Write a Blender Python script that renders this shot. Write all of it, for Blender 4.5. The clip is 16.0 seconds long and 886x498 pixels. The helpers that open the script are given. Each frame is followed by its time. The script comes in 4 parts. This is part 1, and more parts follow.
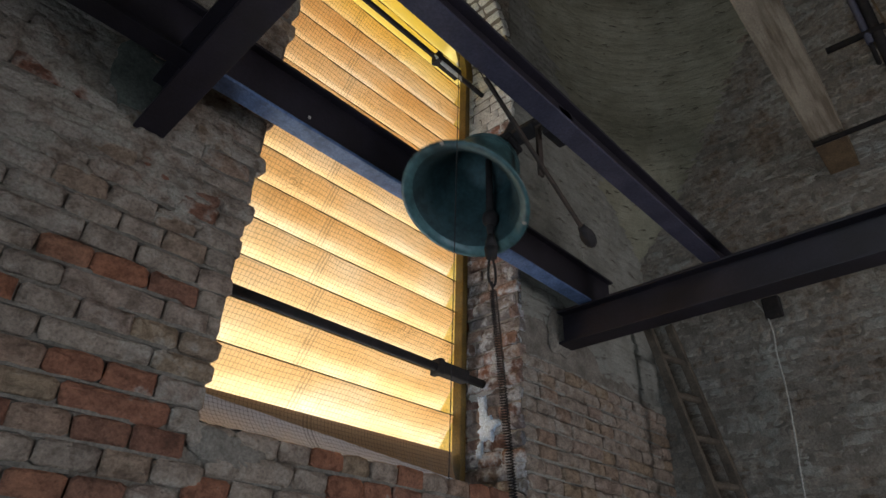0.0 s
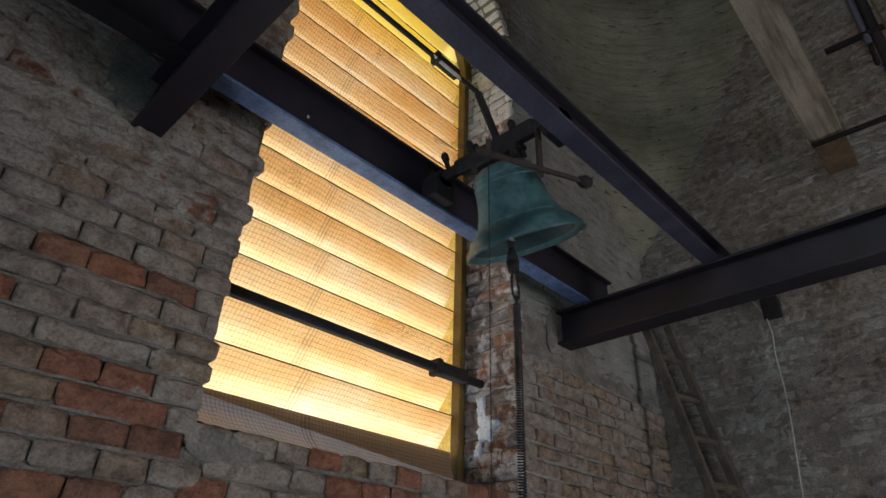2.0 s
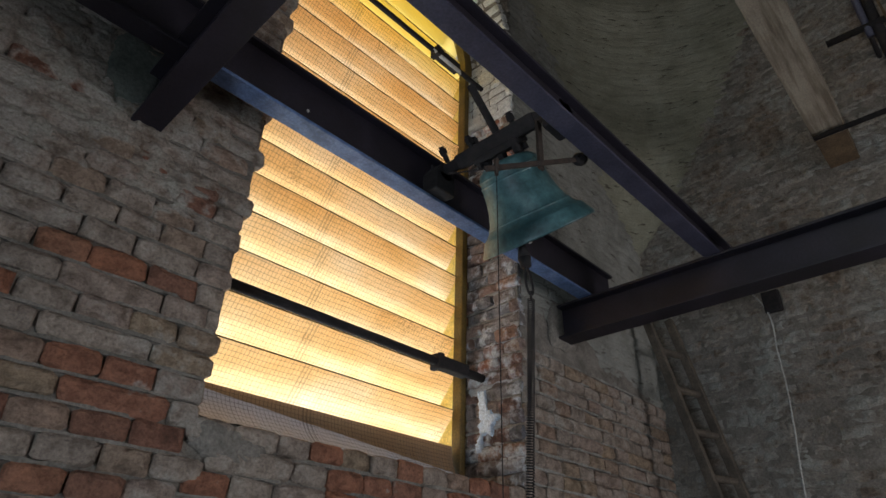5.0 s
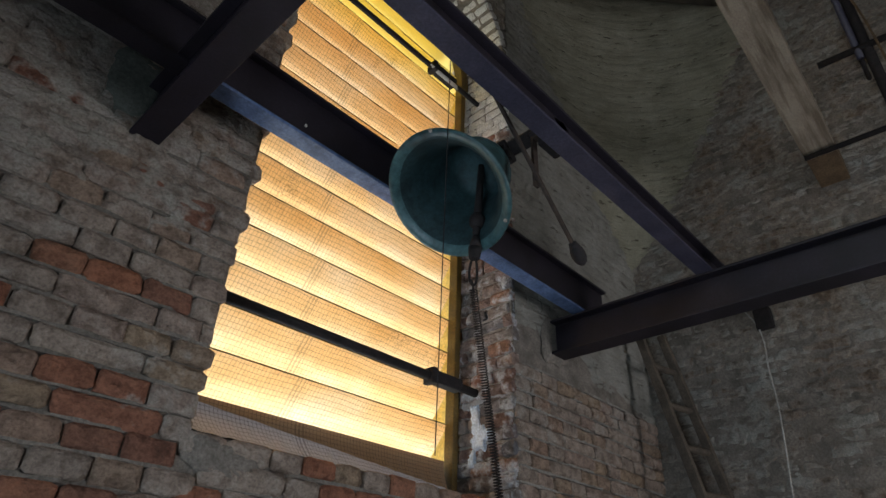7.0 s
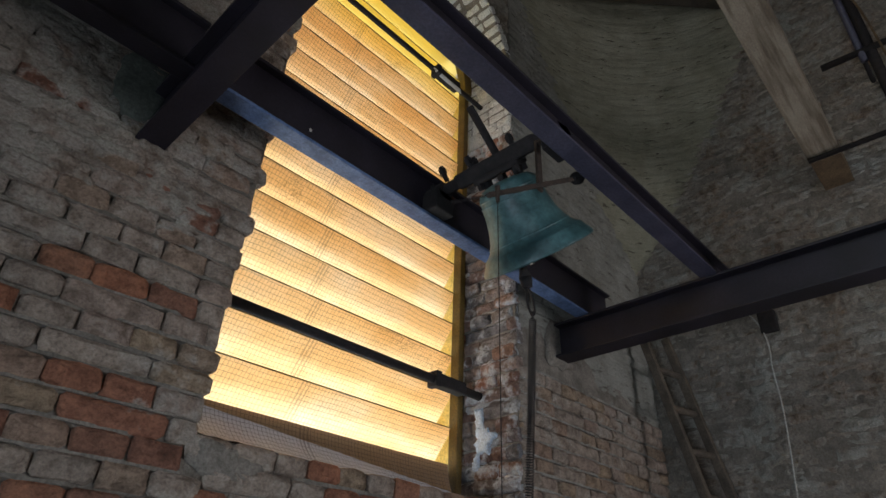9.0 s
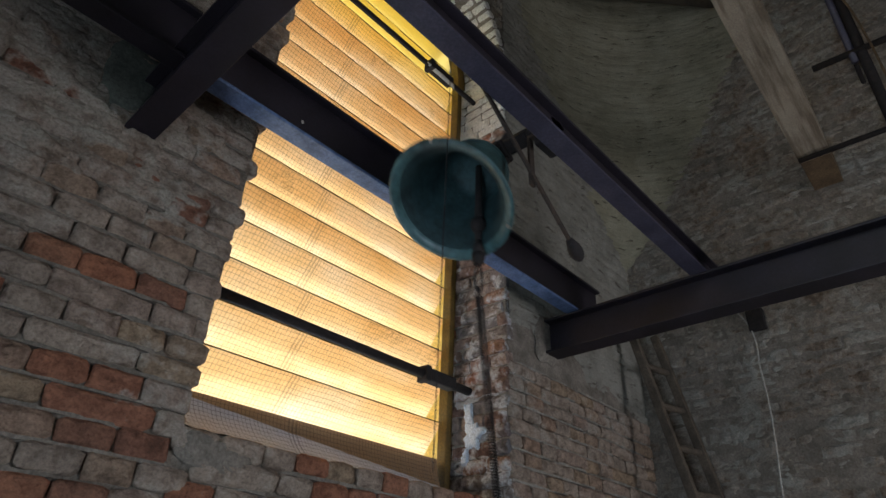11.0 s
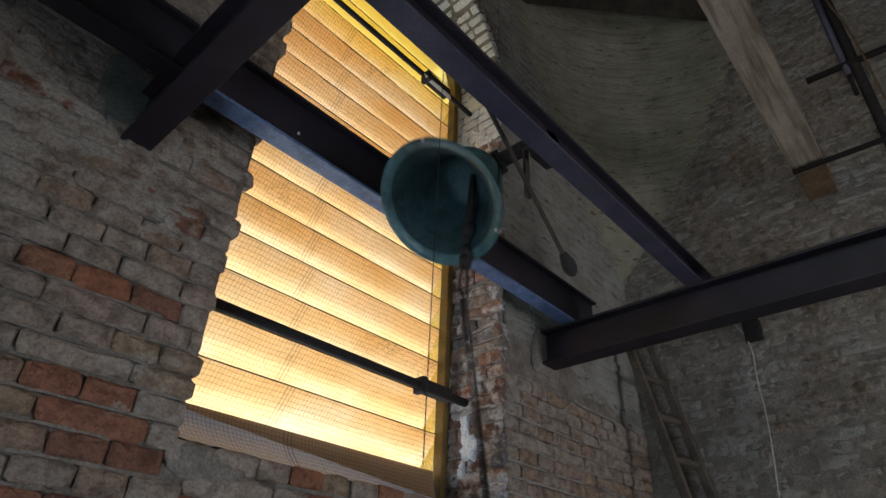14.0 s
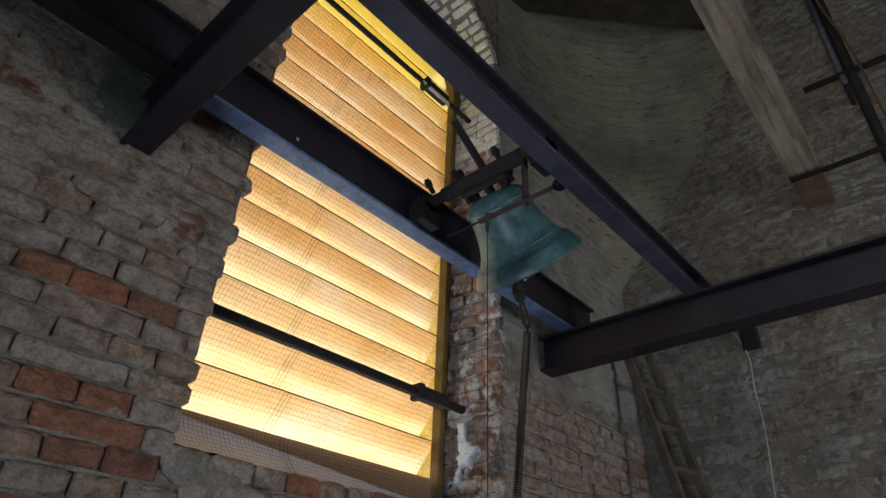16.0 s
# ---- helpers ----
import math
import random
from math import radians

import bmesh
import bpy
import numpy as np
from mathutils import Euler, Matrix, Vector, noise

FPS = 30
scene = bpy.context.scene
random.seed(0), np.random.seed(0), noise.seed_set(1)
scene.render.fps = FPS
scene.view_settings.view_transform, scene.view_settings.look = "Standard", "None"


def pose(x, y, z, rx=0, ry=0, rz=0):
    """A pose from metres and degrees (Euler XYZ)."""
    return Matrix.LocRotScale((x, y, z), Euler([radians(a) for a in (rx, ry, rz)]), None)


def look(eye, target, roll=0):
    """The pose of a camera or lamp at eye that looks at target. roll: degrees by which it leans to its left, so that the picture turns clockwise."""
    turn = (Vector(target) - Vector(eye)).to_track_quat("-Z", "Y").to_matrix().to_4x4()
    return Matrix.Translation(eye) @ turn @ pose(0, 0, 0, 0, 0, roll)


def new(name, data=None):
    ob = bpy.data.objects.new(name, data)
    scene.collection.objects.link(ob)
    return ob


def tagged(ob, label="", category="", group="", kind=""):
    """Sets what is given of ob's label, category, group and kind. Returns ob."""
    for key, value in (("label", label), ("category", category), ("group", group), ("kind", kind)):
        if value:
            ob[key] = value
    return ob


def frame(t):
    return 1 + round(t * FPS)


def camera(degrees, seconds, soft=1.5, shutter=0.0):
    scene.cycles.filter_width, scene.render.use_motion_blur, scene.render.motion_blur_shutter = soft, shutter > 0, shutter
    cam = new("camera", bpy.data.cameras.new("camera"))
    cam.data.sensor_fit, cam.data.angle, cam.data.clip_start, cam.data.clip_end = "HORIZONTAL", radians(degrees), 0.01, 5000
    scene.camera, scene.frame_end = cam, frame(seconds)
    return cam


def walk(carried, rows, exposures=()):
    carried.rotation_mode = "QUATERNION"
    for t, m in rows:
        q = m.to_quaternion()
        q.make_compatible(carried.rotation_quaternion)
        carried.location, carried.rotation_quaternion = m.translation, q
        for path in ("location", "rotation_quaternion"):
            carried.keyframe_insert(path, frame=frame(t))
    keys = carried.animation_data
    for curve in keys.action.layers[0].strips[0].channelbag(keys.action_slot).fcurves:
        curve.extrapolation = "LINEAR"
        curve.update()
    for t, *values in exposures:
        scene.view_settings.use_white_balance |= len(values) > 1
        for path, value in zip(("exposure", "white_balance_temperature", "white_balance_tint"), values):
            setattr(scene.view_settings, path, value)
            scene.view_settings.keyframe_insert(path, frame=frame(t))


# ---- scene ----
cam = camera(72.7, 16.0, shutter=0.5)
walk(cam, [
    (0.0, pose(0.0155, -0.0004, 1.6046, 120.796, -1.773, -45.904)),
    (0.5, pose(0.0163, 0.0047, 1.6064, 120.614, -1.543, -45.960)),
    (1.0, pose(0.0179, 0.0083, 1.6061, 120.449, -1.517, -45.936)),
    (1.5, pose(0.0190, 0.0045, 1.6066, 120.464, -1.687, -45.868)),
    (2.0, pose(0.0169, 0.0038, 1.6083, 120.775, -1.789, -46.090)),
    (2.5, pose(0.0150, 0.0084, 1.6097, 121.021, -1.680, -46.317)),
    (3.0, pose(0.0180, 0.0140, 1.6068, 120.641, -1.734, -46.330)),
    (3.5, pose(0.0229, 0.0176, 1.6023, 120.221, -1.727, -46.149)),
    (4.0, pose(0.0255, 0.0162, 1.6000, 120.015, -1.534, -46.013)),
    (6.5, pose(0.0077, -0.0017, 1.6087, 121.371, -1.954, -46.219)),
    (7.0, pose(0.0038, -0.0012, 1.6097, 121.477, -1.946, -46.803)),
    (7.5, pose(0.0007, -0.0012, 1.6118, 121.608, -1.866, -47.113)),
    (8.0, pose(0.0014, -0.0031, 1.6100, 121.597, -1.997, -46.724)),
    (8.5, pose(0.0010, -0.0061, 1.6099, 121.409, -1.934, -46.485)),
    (9.0, pose(-0.0043, -0.0041, 1.6101, 121.715, -2.034, -46.504)),
    (11.5, pose(0.0020, 0.0009, 1.6067, 121.338, -2.202, -47.700)),
    (12.0, pose(0.0023, -0.0006, 1.6106, 121.412, -2.274, -47.708)),
    (12.5, pose(0.0001, -0.0014, 1.6095, 121.839, -2.324, -47.678)),
    (13.0, pose(0.0004, -0.0042, 1.6080, 122.019, -2.321, -47.813)),
    (13.5, pose(-0.0029, -0.0021, 1.6140, 122.154, -2.225, -48.045)),
    (14.0, pose(0.0028, -0.0065, 1.6115, 122.312, -2.069, -47.766)),
    (14.5, pose(0.0031, -0.0082, 1.6089, 122.448, -1.908, -47.784)),
    (15.0, pose(0.0018, -0.0124, 1.6109, 122.711, -1.948, -47.625)),
    (15.5, pose(0.0008, -0.0094, 1.6132, 122.863, -2.044, -47.609)),
    (16.0, pose(0.0016, -0.0042, 1.6126, 122.927, -2.239, -48.146)),
], exposures=[(0.0, 0.0), (16.0, 0.0)])

# ---- world and large lights ----
world = bpy.data.worlds.new("sky")
scene.world = world
world.use_nodes = True
wn = world.node_tree.nodes
sky = wn.new("ShaderNodeTexSky")
sky.sky_type, sky.sun_disc = "NISHITA", False
sky.sun_elevation, sky.sun_rotation = radians(33), radians(2)
wn["Background"].inputs["Strength"].default_value = 0.12
world.node_tree.links.new(sky.outputs["Color"], wn["Background"].inputs["Color"])


def lamp(name, kind, energy, color, m):
    data = bpy.data.lights.new(name, kind)
    data.energy, data.color = energy, color
    ob = new(name, data)
    ob.matrix_world = m
    return ob


# a veiled sun stands before the louvred window, and the bright sky fills its opening from outside
sun = lamp("sun", "SUN", 2.9, (1.0, 0.99, 0.98), look((1.3, 9.3, 8.4), (1.56, 2.1, 3.6)))
sun.data.angle = radians(34)
north_sky = lamp("north_daylight", "AREA", 6, (1.0, 0.97, 0.92), look((1.56, 2.72, 3.85), (1.56, 0.0, 3.75)))
north_sky.data.shape, north_sky.data.size, north_sky.data.size_y = "RECTANGLE", 1.7, 3.4
# light thrown up from the bright ground outside, through the slots of the louvres
ground_sky = lamp("ground_daylight", "AREA", 118, (0.7, 0.86, 1.0), look((1.4, 3.9, 1.7), (1.56, 2.25, 3.75)))
ground_sky.data.shape, ground_sky.data.size, ground_sky.data.size_y = "RECTANGLE", 2.6, 2.2
# daylight in unseen openings of two other walls: low in the west, one south
west_sky = lamp("west_daylight", "AREA", 42, (0.66, 0.83, 1.0), look((-1.28, 0.1, 1.15), (2.6, 1.2, 3.6)))
west_sky.data.shape, west_sky.data.size, west_sky.data.size_y = "RECTANGLE", 1.0, 1.1
# fill lamp added high in the west, out of view, for the upper east wall
west_high = lamp("high_west_fill", "AREA", 22, (0.86, 0.94, 1.0), look((-1.34, -0.4, 4.1), (3.88, 0.1, 5.0)))
west_high.data.shape, west_high.data.size, west_high.data.size_y = "RECTANGLE", 1.0, 1.6
south_sky = lamp("south_daylight", "AREA", 68, (0.94, 0.95, 1.0), look((3.0, -3.1, 1.75), (0.6, 0.8, 2.4)))
south_sky.data.shape, south_sky.data.size, south_sky.data.size_y = "RECTANGLE", 1.1, 1.7

# ---- plan ----
X0, X1 = -0.75, 3.88       # west and east wall faces
Y0, Y1 = -2.88, 1.75       # south and north wall faces
TOP = 6.7
WX0, WX1, WZ0 = 0.78, 2.35, 2.05   # louvred opening
AZ, AR = 4.87, 0.785       # centre height and radius of its round head
WCX = (WX0 + WX1) / 2
THICK = 0.62
PIV = Vector((1.472, 1.18, 3.19))   # the bell's pivot


# ---- materials ----
def material(name):
    m = bpy.data.materials.new(name)
    m.use_nodes = True
    n = m.node_tree.nodes
    return m, n, m.node_tree.links, n["Principled BSDF"]


def ramp(n, stops):
    r = n.new("ShaderNodeValToRGB")
    e = r.color_ramp.elements
    while len(e) < len(stops):
        e.new(0.5)
    for i, (p, c) in enumerate(stops):
        e[i].position, e[i].color = p, (*c, 1)
    return r


def noise_tex(n, l, coord, scale, detail=6, rough=0.6):
    t = n.new("ShaderNodeTexNoise")
    t.inputs["Scale"].default_value, t.inputs["Detail"].default_value, t.inputs["Roughness"].default_value = scale, detail, rough
    l.new(coord, t.inputs["Vector"])
    return t


def mixed(n, l, kind, fac, a, b):
    x = n.new("ShaderNodeMix")
    x.data_type, x.blend_type = "RGBA", kind
    for socket, v in ((x.inputs[0], fac), (x.inputs[6], a), (x.inputs[7], b)):
        if isinstance(v, (int, float)):
            socket.default_value = v
        elif isinstance(v, tuple):
            socket.default_value = (*v, 1)
        else:
            l.new(v, socket)
    return x.outputs[2]


def bump(n, l, bs, height, strength, distance):
    b = n.new("ShaderNodeBump")
    b.inputs["Strength"].default_value, b.inputs["Distance"].default_value = strength, distance
    l.new(height, b.inputs["Height"])
    l.new(b.outputs[0], bs.inputs["Normal"])


def plain(name, a, b, scale=12, rough=0.7, metal=0.0, relief=0.4, distance=0.004, local=False, fine=90):
    """Two tones mixed by noise, with grain and relief."""
    m, n, l, bs = material(name)
    co = n.new("ShaderNodeTexCoord").outputs["Object"] if local else n.new("ShaderNodeNewGeometry").outputs["Position"]
    big, small = noise_tex(n, l, co, scale), noise_tex(n, l, co, fine, 4, 0.7)
    r = ramp(n, [(0.35, a), (0.65, b)])
    l.new(big.outputs[0], r.inputs[0])
    shade = ramp(n, [(0.3, (0.6, 0.6, 0.6)), (0.7, (1.25, 1.25, 1.25))])
    l.new(small.outputs[0], shade.inputs[0])
    l.new(mixed(n, l, "MULTIPLY", 1.0, r.outputs[0], shade.outputs[0]), bs.inputs["Base Color"])
    bs.inputs["Roughness"].default_value, bs.inputs["Metallic"].default_value = rough, metal
    bump(n, l, bs, small.outputs[0], relief, distance)
    return m


def brick_material(name, tones, wash, wash_from, wash_to, island, climb=0.0):
    """Old bricks smeared with lime mortar; each brick has its own tone."""
    m, n, l, bs = material(name)
    g = n.new("ShaderNodeNewGeometry")
    pos = g.outputs["Position"]
    rnd = g.outputs["Random Per Island"] if island else n.new("ShaderNodeObjectInfo").outputs["Random"]
    r = ramp(n, tones)
    r.color_ramp.interpolation = "CONSTANT" if island else "LINEAR"
    l.new(rnd, r.inputs[0])
    mid, fine, big = noise_tex(n, l, pos, 19, 4, 0.55), noise_tex(n, l, pos, 105, 6, 0.75), noise_tex(n, l, pos, 3.2, 5, 0.65)
    mott = ramp(n, [(0.33, (0.5, 0.47, 0.45)), (0.5, (0.95, 0.95, 0.95)), (0.68, (1.3, 1.28, 1.26))])
    l.new(mid.outputs[0], mott.inputs[0])
    col = mixed(n, l, "MULTIPLY", 0.85, r.outputs[0], mott.outputs[0])
    # smears of lime over the faces
    blend = n.new("ShaderNodeMath")
    blend.operation = "ADD"
    half = n.new("ShaderNodeMath")
    half.operation = "MULTIPLY"
    half.inputs[1].default_value = 0.55
    l.new(mid.outputs[0], half.inputs[0])
    l.new(half.outputs[0], blend.inputs[0])
    l.new(big.outputs[0], blend.inputs[1])
    # masons' smears lie thicker on the upper courses
    rise = n.new("ShaderNodeMapRange")
    rise.inputs["From Min"].default_value, rise.inputs["From Max"].default_value, rise.inputs["To Max"].default_value = 2.25, 3.1, climb
    up = n.new("ShaderNodeSeparateXYZ")
    l.new(pos, up.inputs[0])
    l.new(up.outputs["Z"], rise.inputs["Value"])
    more = n.new("ShaderNodeMath")
    more.operation = "ADD"
    l.new(blend.outputs[0], more.inputs[0])
    l.new(rise.outputs[0], more.inputs[1])
    blend = more
    smear = ramp(n, [(wash_from, (0, 0, 0)), (wash_to, (1, 1, 1))])
    l.new(blend.outputs[0], smear.inputs[0])
    col = mixed(n, l, "MIX", smear.outputs[0], col, wash)
    grain = ramp(n, [(0.32, (0.6, 0.59, 0.58)), (0.5, (1.0, 1.0, 1.0)), (0.68, (1.36, 1.36, 1.36))])
    l.new(fine.outputs[0], grain.inputs[0])
    l.new(mixed(n, l, "MULTIPLY", 1.0, col, grain.outputs[0]), bs.inputs["Base Color"])
    bs.inputs["Roughness"].default_value = 0.93
    add = n.new("ShaderNodeMath")
    add.operation = "ADD"
    l.new(mid.outputs[0], add.inputs[0])
    l.new(half.outputs[0], add.inputs[1])
    add2 = n.new("ShaderNodeMath")
    add2.operation = "MULTIPLY_ADD"
    add2.inputs[1].default_value = 0.5
    l.new(fine.outputs[0], add2.inputs[0])
    l.new(add.outputs[0], add2.inputs[2])
    bump(n, l, bs, add2.outputs[0], 1.0, 0.024)
    return m


GREY = [(0.0, (0.3, 0.25, 0.2)), (0.2, (0.26, 0.16, 0.11)), (0.4, (0.28, 0.24, 0.19)), (0.6, (0.33, 0.28, 0.22)),
        (0.8, (0.24, 0.2, 0.16)), (1.0, (0.3, 0.2, 0.14))]
DUST = (0.41, 0.362, 0.315)
TONES = {
    "R": brick_material("red_brick", [(0.0, (0.37, 0.145, 0.075)), (0.5, (0.33, 0.14, 0.085)), (1.0, (0.36, 0.17, 0.1))], DUST, 0.9, 1.12, False, 0.17),
    "D": brick_material("dark_red_brick", [(0.0, (0.24, 0.105, 0.068)), (0.5, (0.27, 0.125, 0.08)), (1.0, (0.22, 0.115, 0.08))], DUST, 0.88, 1.1, False, 0.17),
    "T": brick_material("tan_brick", [(0.0, (0.33, 0.235, 0.155)), (0.5, (0.34, 0.245, 0.18)), (1.0, (0.32, 0.212, 0.155))], DUST, 0.85, 1.05, False, 0.17),
    "G": brick_material("grey_brick", [(0.0, (0.31, 0.245, 0.2)), (0.5, (0.375, 0.295, 0.238)), (1.0, (0.32, 0.228, 0.182))], DUST, 0.8, 1.0, False, 0.17),
}
BRICK_EAST = brick_material("limewashed_brick", [(0.0, (0.25, 0.19, 0.145)), (1.0, (0.25, 0.19, 0.145))], (0.345, 0.33, 0.295), 0.62, 0.92, True)
SMEAR = brick_material("smeared_mortar", [(0.0, (0.27, 0.195, 0.15)), (1.0, (0.27, 0.195, 0.15))], (0.39, 0.355, 0.305), 0.62, 0.9, True)
BRICK_GREY = brick_material("lime_smeared_brick", GREY, (0.31, 0.29, 0.25), 0.7, 0.9, True)
BRICK_WHITE = brick_material("whitewashed_brick", GREY, (0.78, 0.76, 0.72), 0.45, 0.68, True)
BRICK_REVEAL = brick_material("reveal_brick", [(0.0, (0.38, 0.15, 0.085)), (0.25, (0.29, 0.27, 0.26)), (0.45, (0.37, 0.2, 0.13)),
                              (0.6, (0.17, 0.17, 0.19)), (0.8, (0.32, 0.27, 0.24)), (1.0, (0.25, 0.14, 0.11))], (0.6, 0.62, 0.65), 0.8, 0.93, False)
MORTAR = plain("lime_mortar", (0.165, 0.142, 0.119), (0.31, 0.27, 0.23), 9, 0.95, 0, 1.0, 0.012)
PALE_MORTAR = plain("pale_lime_mortar", (0.22, 0.2, 0.175), (0.42, 0.39, 0.35), 11, 0.95, 0, 1.0, 0.012)
PATCH = plain("grey_cement", (0.075, 0.08, 0.068), (0.13, 0.135, 0.115), 7, 0.95, 0, 0.6, 0.006)
LIME_SPLASH = plain("white_lime_splash", (0.6, 0.7, 0.84), (0.78, 0.87, 0.97), 20, 0.85, 0, 0.7, 0.006)
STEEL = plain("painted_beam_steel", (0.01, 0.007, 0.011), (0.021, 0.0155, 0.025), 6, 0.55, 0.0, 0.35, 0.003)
# violet: the pipe's own colour, and dim bluish light painted under a beam
PIPE_AND_LIT_FLANGE = plain("violet_pipe_and_lit_flange", (0.035, 0.033, 0.055), (0.066, 0.062, 0.095), 7, 0.45, 0.0, 0.35, 0.003)
# the blue puts skylight into the colour of the window beam's underside
STEEL_SKY_LIT = plain("sky_lit_beam_steel", (0.05, 0.09, 0.185), (0.13, 0.195, 0.36), 14, 0.5, 0.0, 0.35, 0.003)
# bare steel of the beam's scar, also the pale of the bell's glints
BARE_AND_GLINT = plain("bare_steel_and_glint", (0.3, 0.26, 0.22), (0.46, 0.41, 0.35), 40, 0.7, 0.0, 0.3, 0.002)
IRON = plain("dark_iron", (0.008, 0.006, 0.006), (0.02, 0.014, 0.014), 30, 0.85, 0.0, 0.5, 0.002, True)
RUST = plain("rusty_iron", (0.03, 0.022, 0.018), (0.065, 0.042, 0.03), 25, 0.75, 0.2, 0.6, 0.002, True)
PATINA = plain("green_bronze_patina", (0.022, 0.057, 0.061), (0.09, 0.185, 0.192), 6, 0.4, 0.0, 0.35, 0.003, True, 38)
# darker copy of the patina that paints the shade inside the bell
PATINA_SHADED = plain("shaded_bronze_inside", (0.011, 0.03, 0.034), (0.03, 0.07, 0.076), 12, 0.7, 0.0, 0.3, 0.002, True, 60)
BROWN_WOOD = plain("brown_end_timber", (0.09, 0.056, 0.03), (0.165, 0.105, 0.055), 9, 0.8, 0, 0.4, 0.003)
DARK_WOOD = plain("dark_timber", (0.03, 0.024, 0.018), (0.07, 0.055, 0.04), 8, 0.85, 0, 0.6, 0.005)
LADDER_WOOD = plain("weathered_ladder_wood", (0.065, 0.05, 0.038), (0.14, 0.108, 0.08), 10, 0.85, 0, 0.5, 0.003)
FRAME_PAINT = plain("ochre_frame_paint", (0.1, 0.06, 0.009), (0.16, 0.097, 0.015), 8, 0.6, 0, 0.3, 0.002)
CABLE = plain("white_cable_sheath", (0.36, 0.34, 0.31), (0.48, 0.46, 0.42), 30, 0.55, 0, 0.1, 0.001)
FLOOR = plain("floor_boards", (0.07, 0.055, 0.04), (0.13, 0.1, 0.075), 5, 0.85, 0, 0.5, 0.004)


def streaked(name, a, b, dark, stretch, scale, rough, lo, hi, local=False, relief=0.8, distance=0.01):
    """Two tones with long dark streaks: trowelled plaster or timber grain."""
    m, n, l, bs = material(name)
    co = n.new("ShaderNodeTexCoord").outputs["Object"] if local else n.new("ShaderNodeNewGeometry").outputs["Position"]
    mp = n.new("ShaderNodeMapping")
    mp.inputs["Scale"].default_value = stretch
    l.new(co, mp.inputs["Vector"])
    big, fine = noise_tex(n, l, co, 4, 5, 0.65), noise_tex(n, l, co, 110, 4, 0.7)
    st = noise_tex(n, l, mp.outputs[0], scale, 5, 0.6)
    r = ramp(n, [(0.35, a), (0.65, b)])
    l.new(big.outputs[0], r.inputs[0])
    k = ramp(n, [(lo, (1, 1, 1)), (hi, (0, 0, 0))])
    l.new(st.outputs[0], k.inputs[0])
    col = mixed(n, l, "MIX", k.outputs[0], r.outputs[0], dark)
    g = ramp(n, [(0.3, (0.75, 0.75, 0.75)), (0.7, (1.2, 1.2, 1.2))])
    l.new(fine.outputs[0], g.inputs[0])
    l.new(mixed(n, l, "MULTIPLY", 1.0, col, g.outputs[0]), bs.inputs["Base Color"])
    bs.inputs["Roughness"].default_value = rough
    add = n.new("ShaderNodeMath")
    add.operation = "MULTIPLY_ADD"
    add.inputs[1].default_value = 0.3
    l.new(fine.outputs[0], add.inputs[0])
    l.new(st.outputs[0], add.inputs[2])
    bump(n, l, bs, add.outputs[0], relief, distance)
    return m


PLASTER = streaked("greenish_plaster", (0.23, 0.215, 0.155), (0.35, 0.325, 0.245), (0.1, 0.085, 0.06), (1, 1, 4.5), 9, 0.95, 0.33, 0.4, False, 1.0, 0.02)
TIMBER = streaked("grained_pale_timber", (0.23, 0.185, 0.14), (0.35, 0.295, 0.225), (0.14, 0.105, 0.072), (0.12, 1.6, 1.6), 14, 0.8, 0.38, 0.56, True, 0.5, 0.004)
GREY_COAT = streaked("grey_lime_coat", (0.2, 0.19, 0.165), (0.33, 0.315, 0.28), (0.1, 0.085, 0.07), (1, 1, 3), 8, 0.95, 0.32, 0.42, False, 1.0, 0.02)


REVEAL_LIME = streaked("white_reveal_lime", (0.34, 0.33, 0.33), (0.6, 0.6, 0.61), (0.12, 0.09, 0.075), (1, 1, 3), 11, 0.95, 0.38, 0.46, False, 1.0, 0.02)


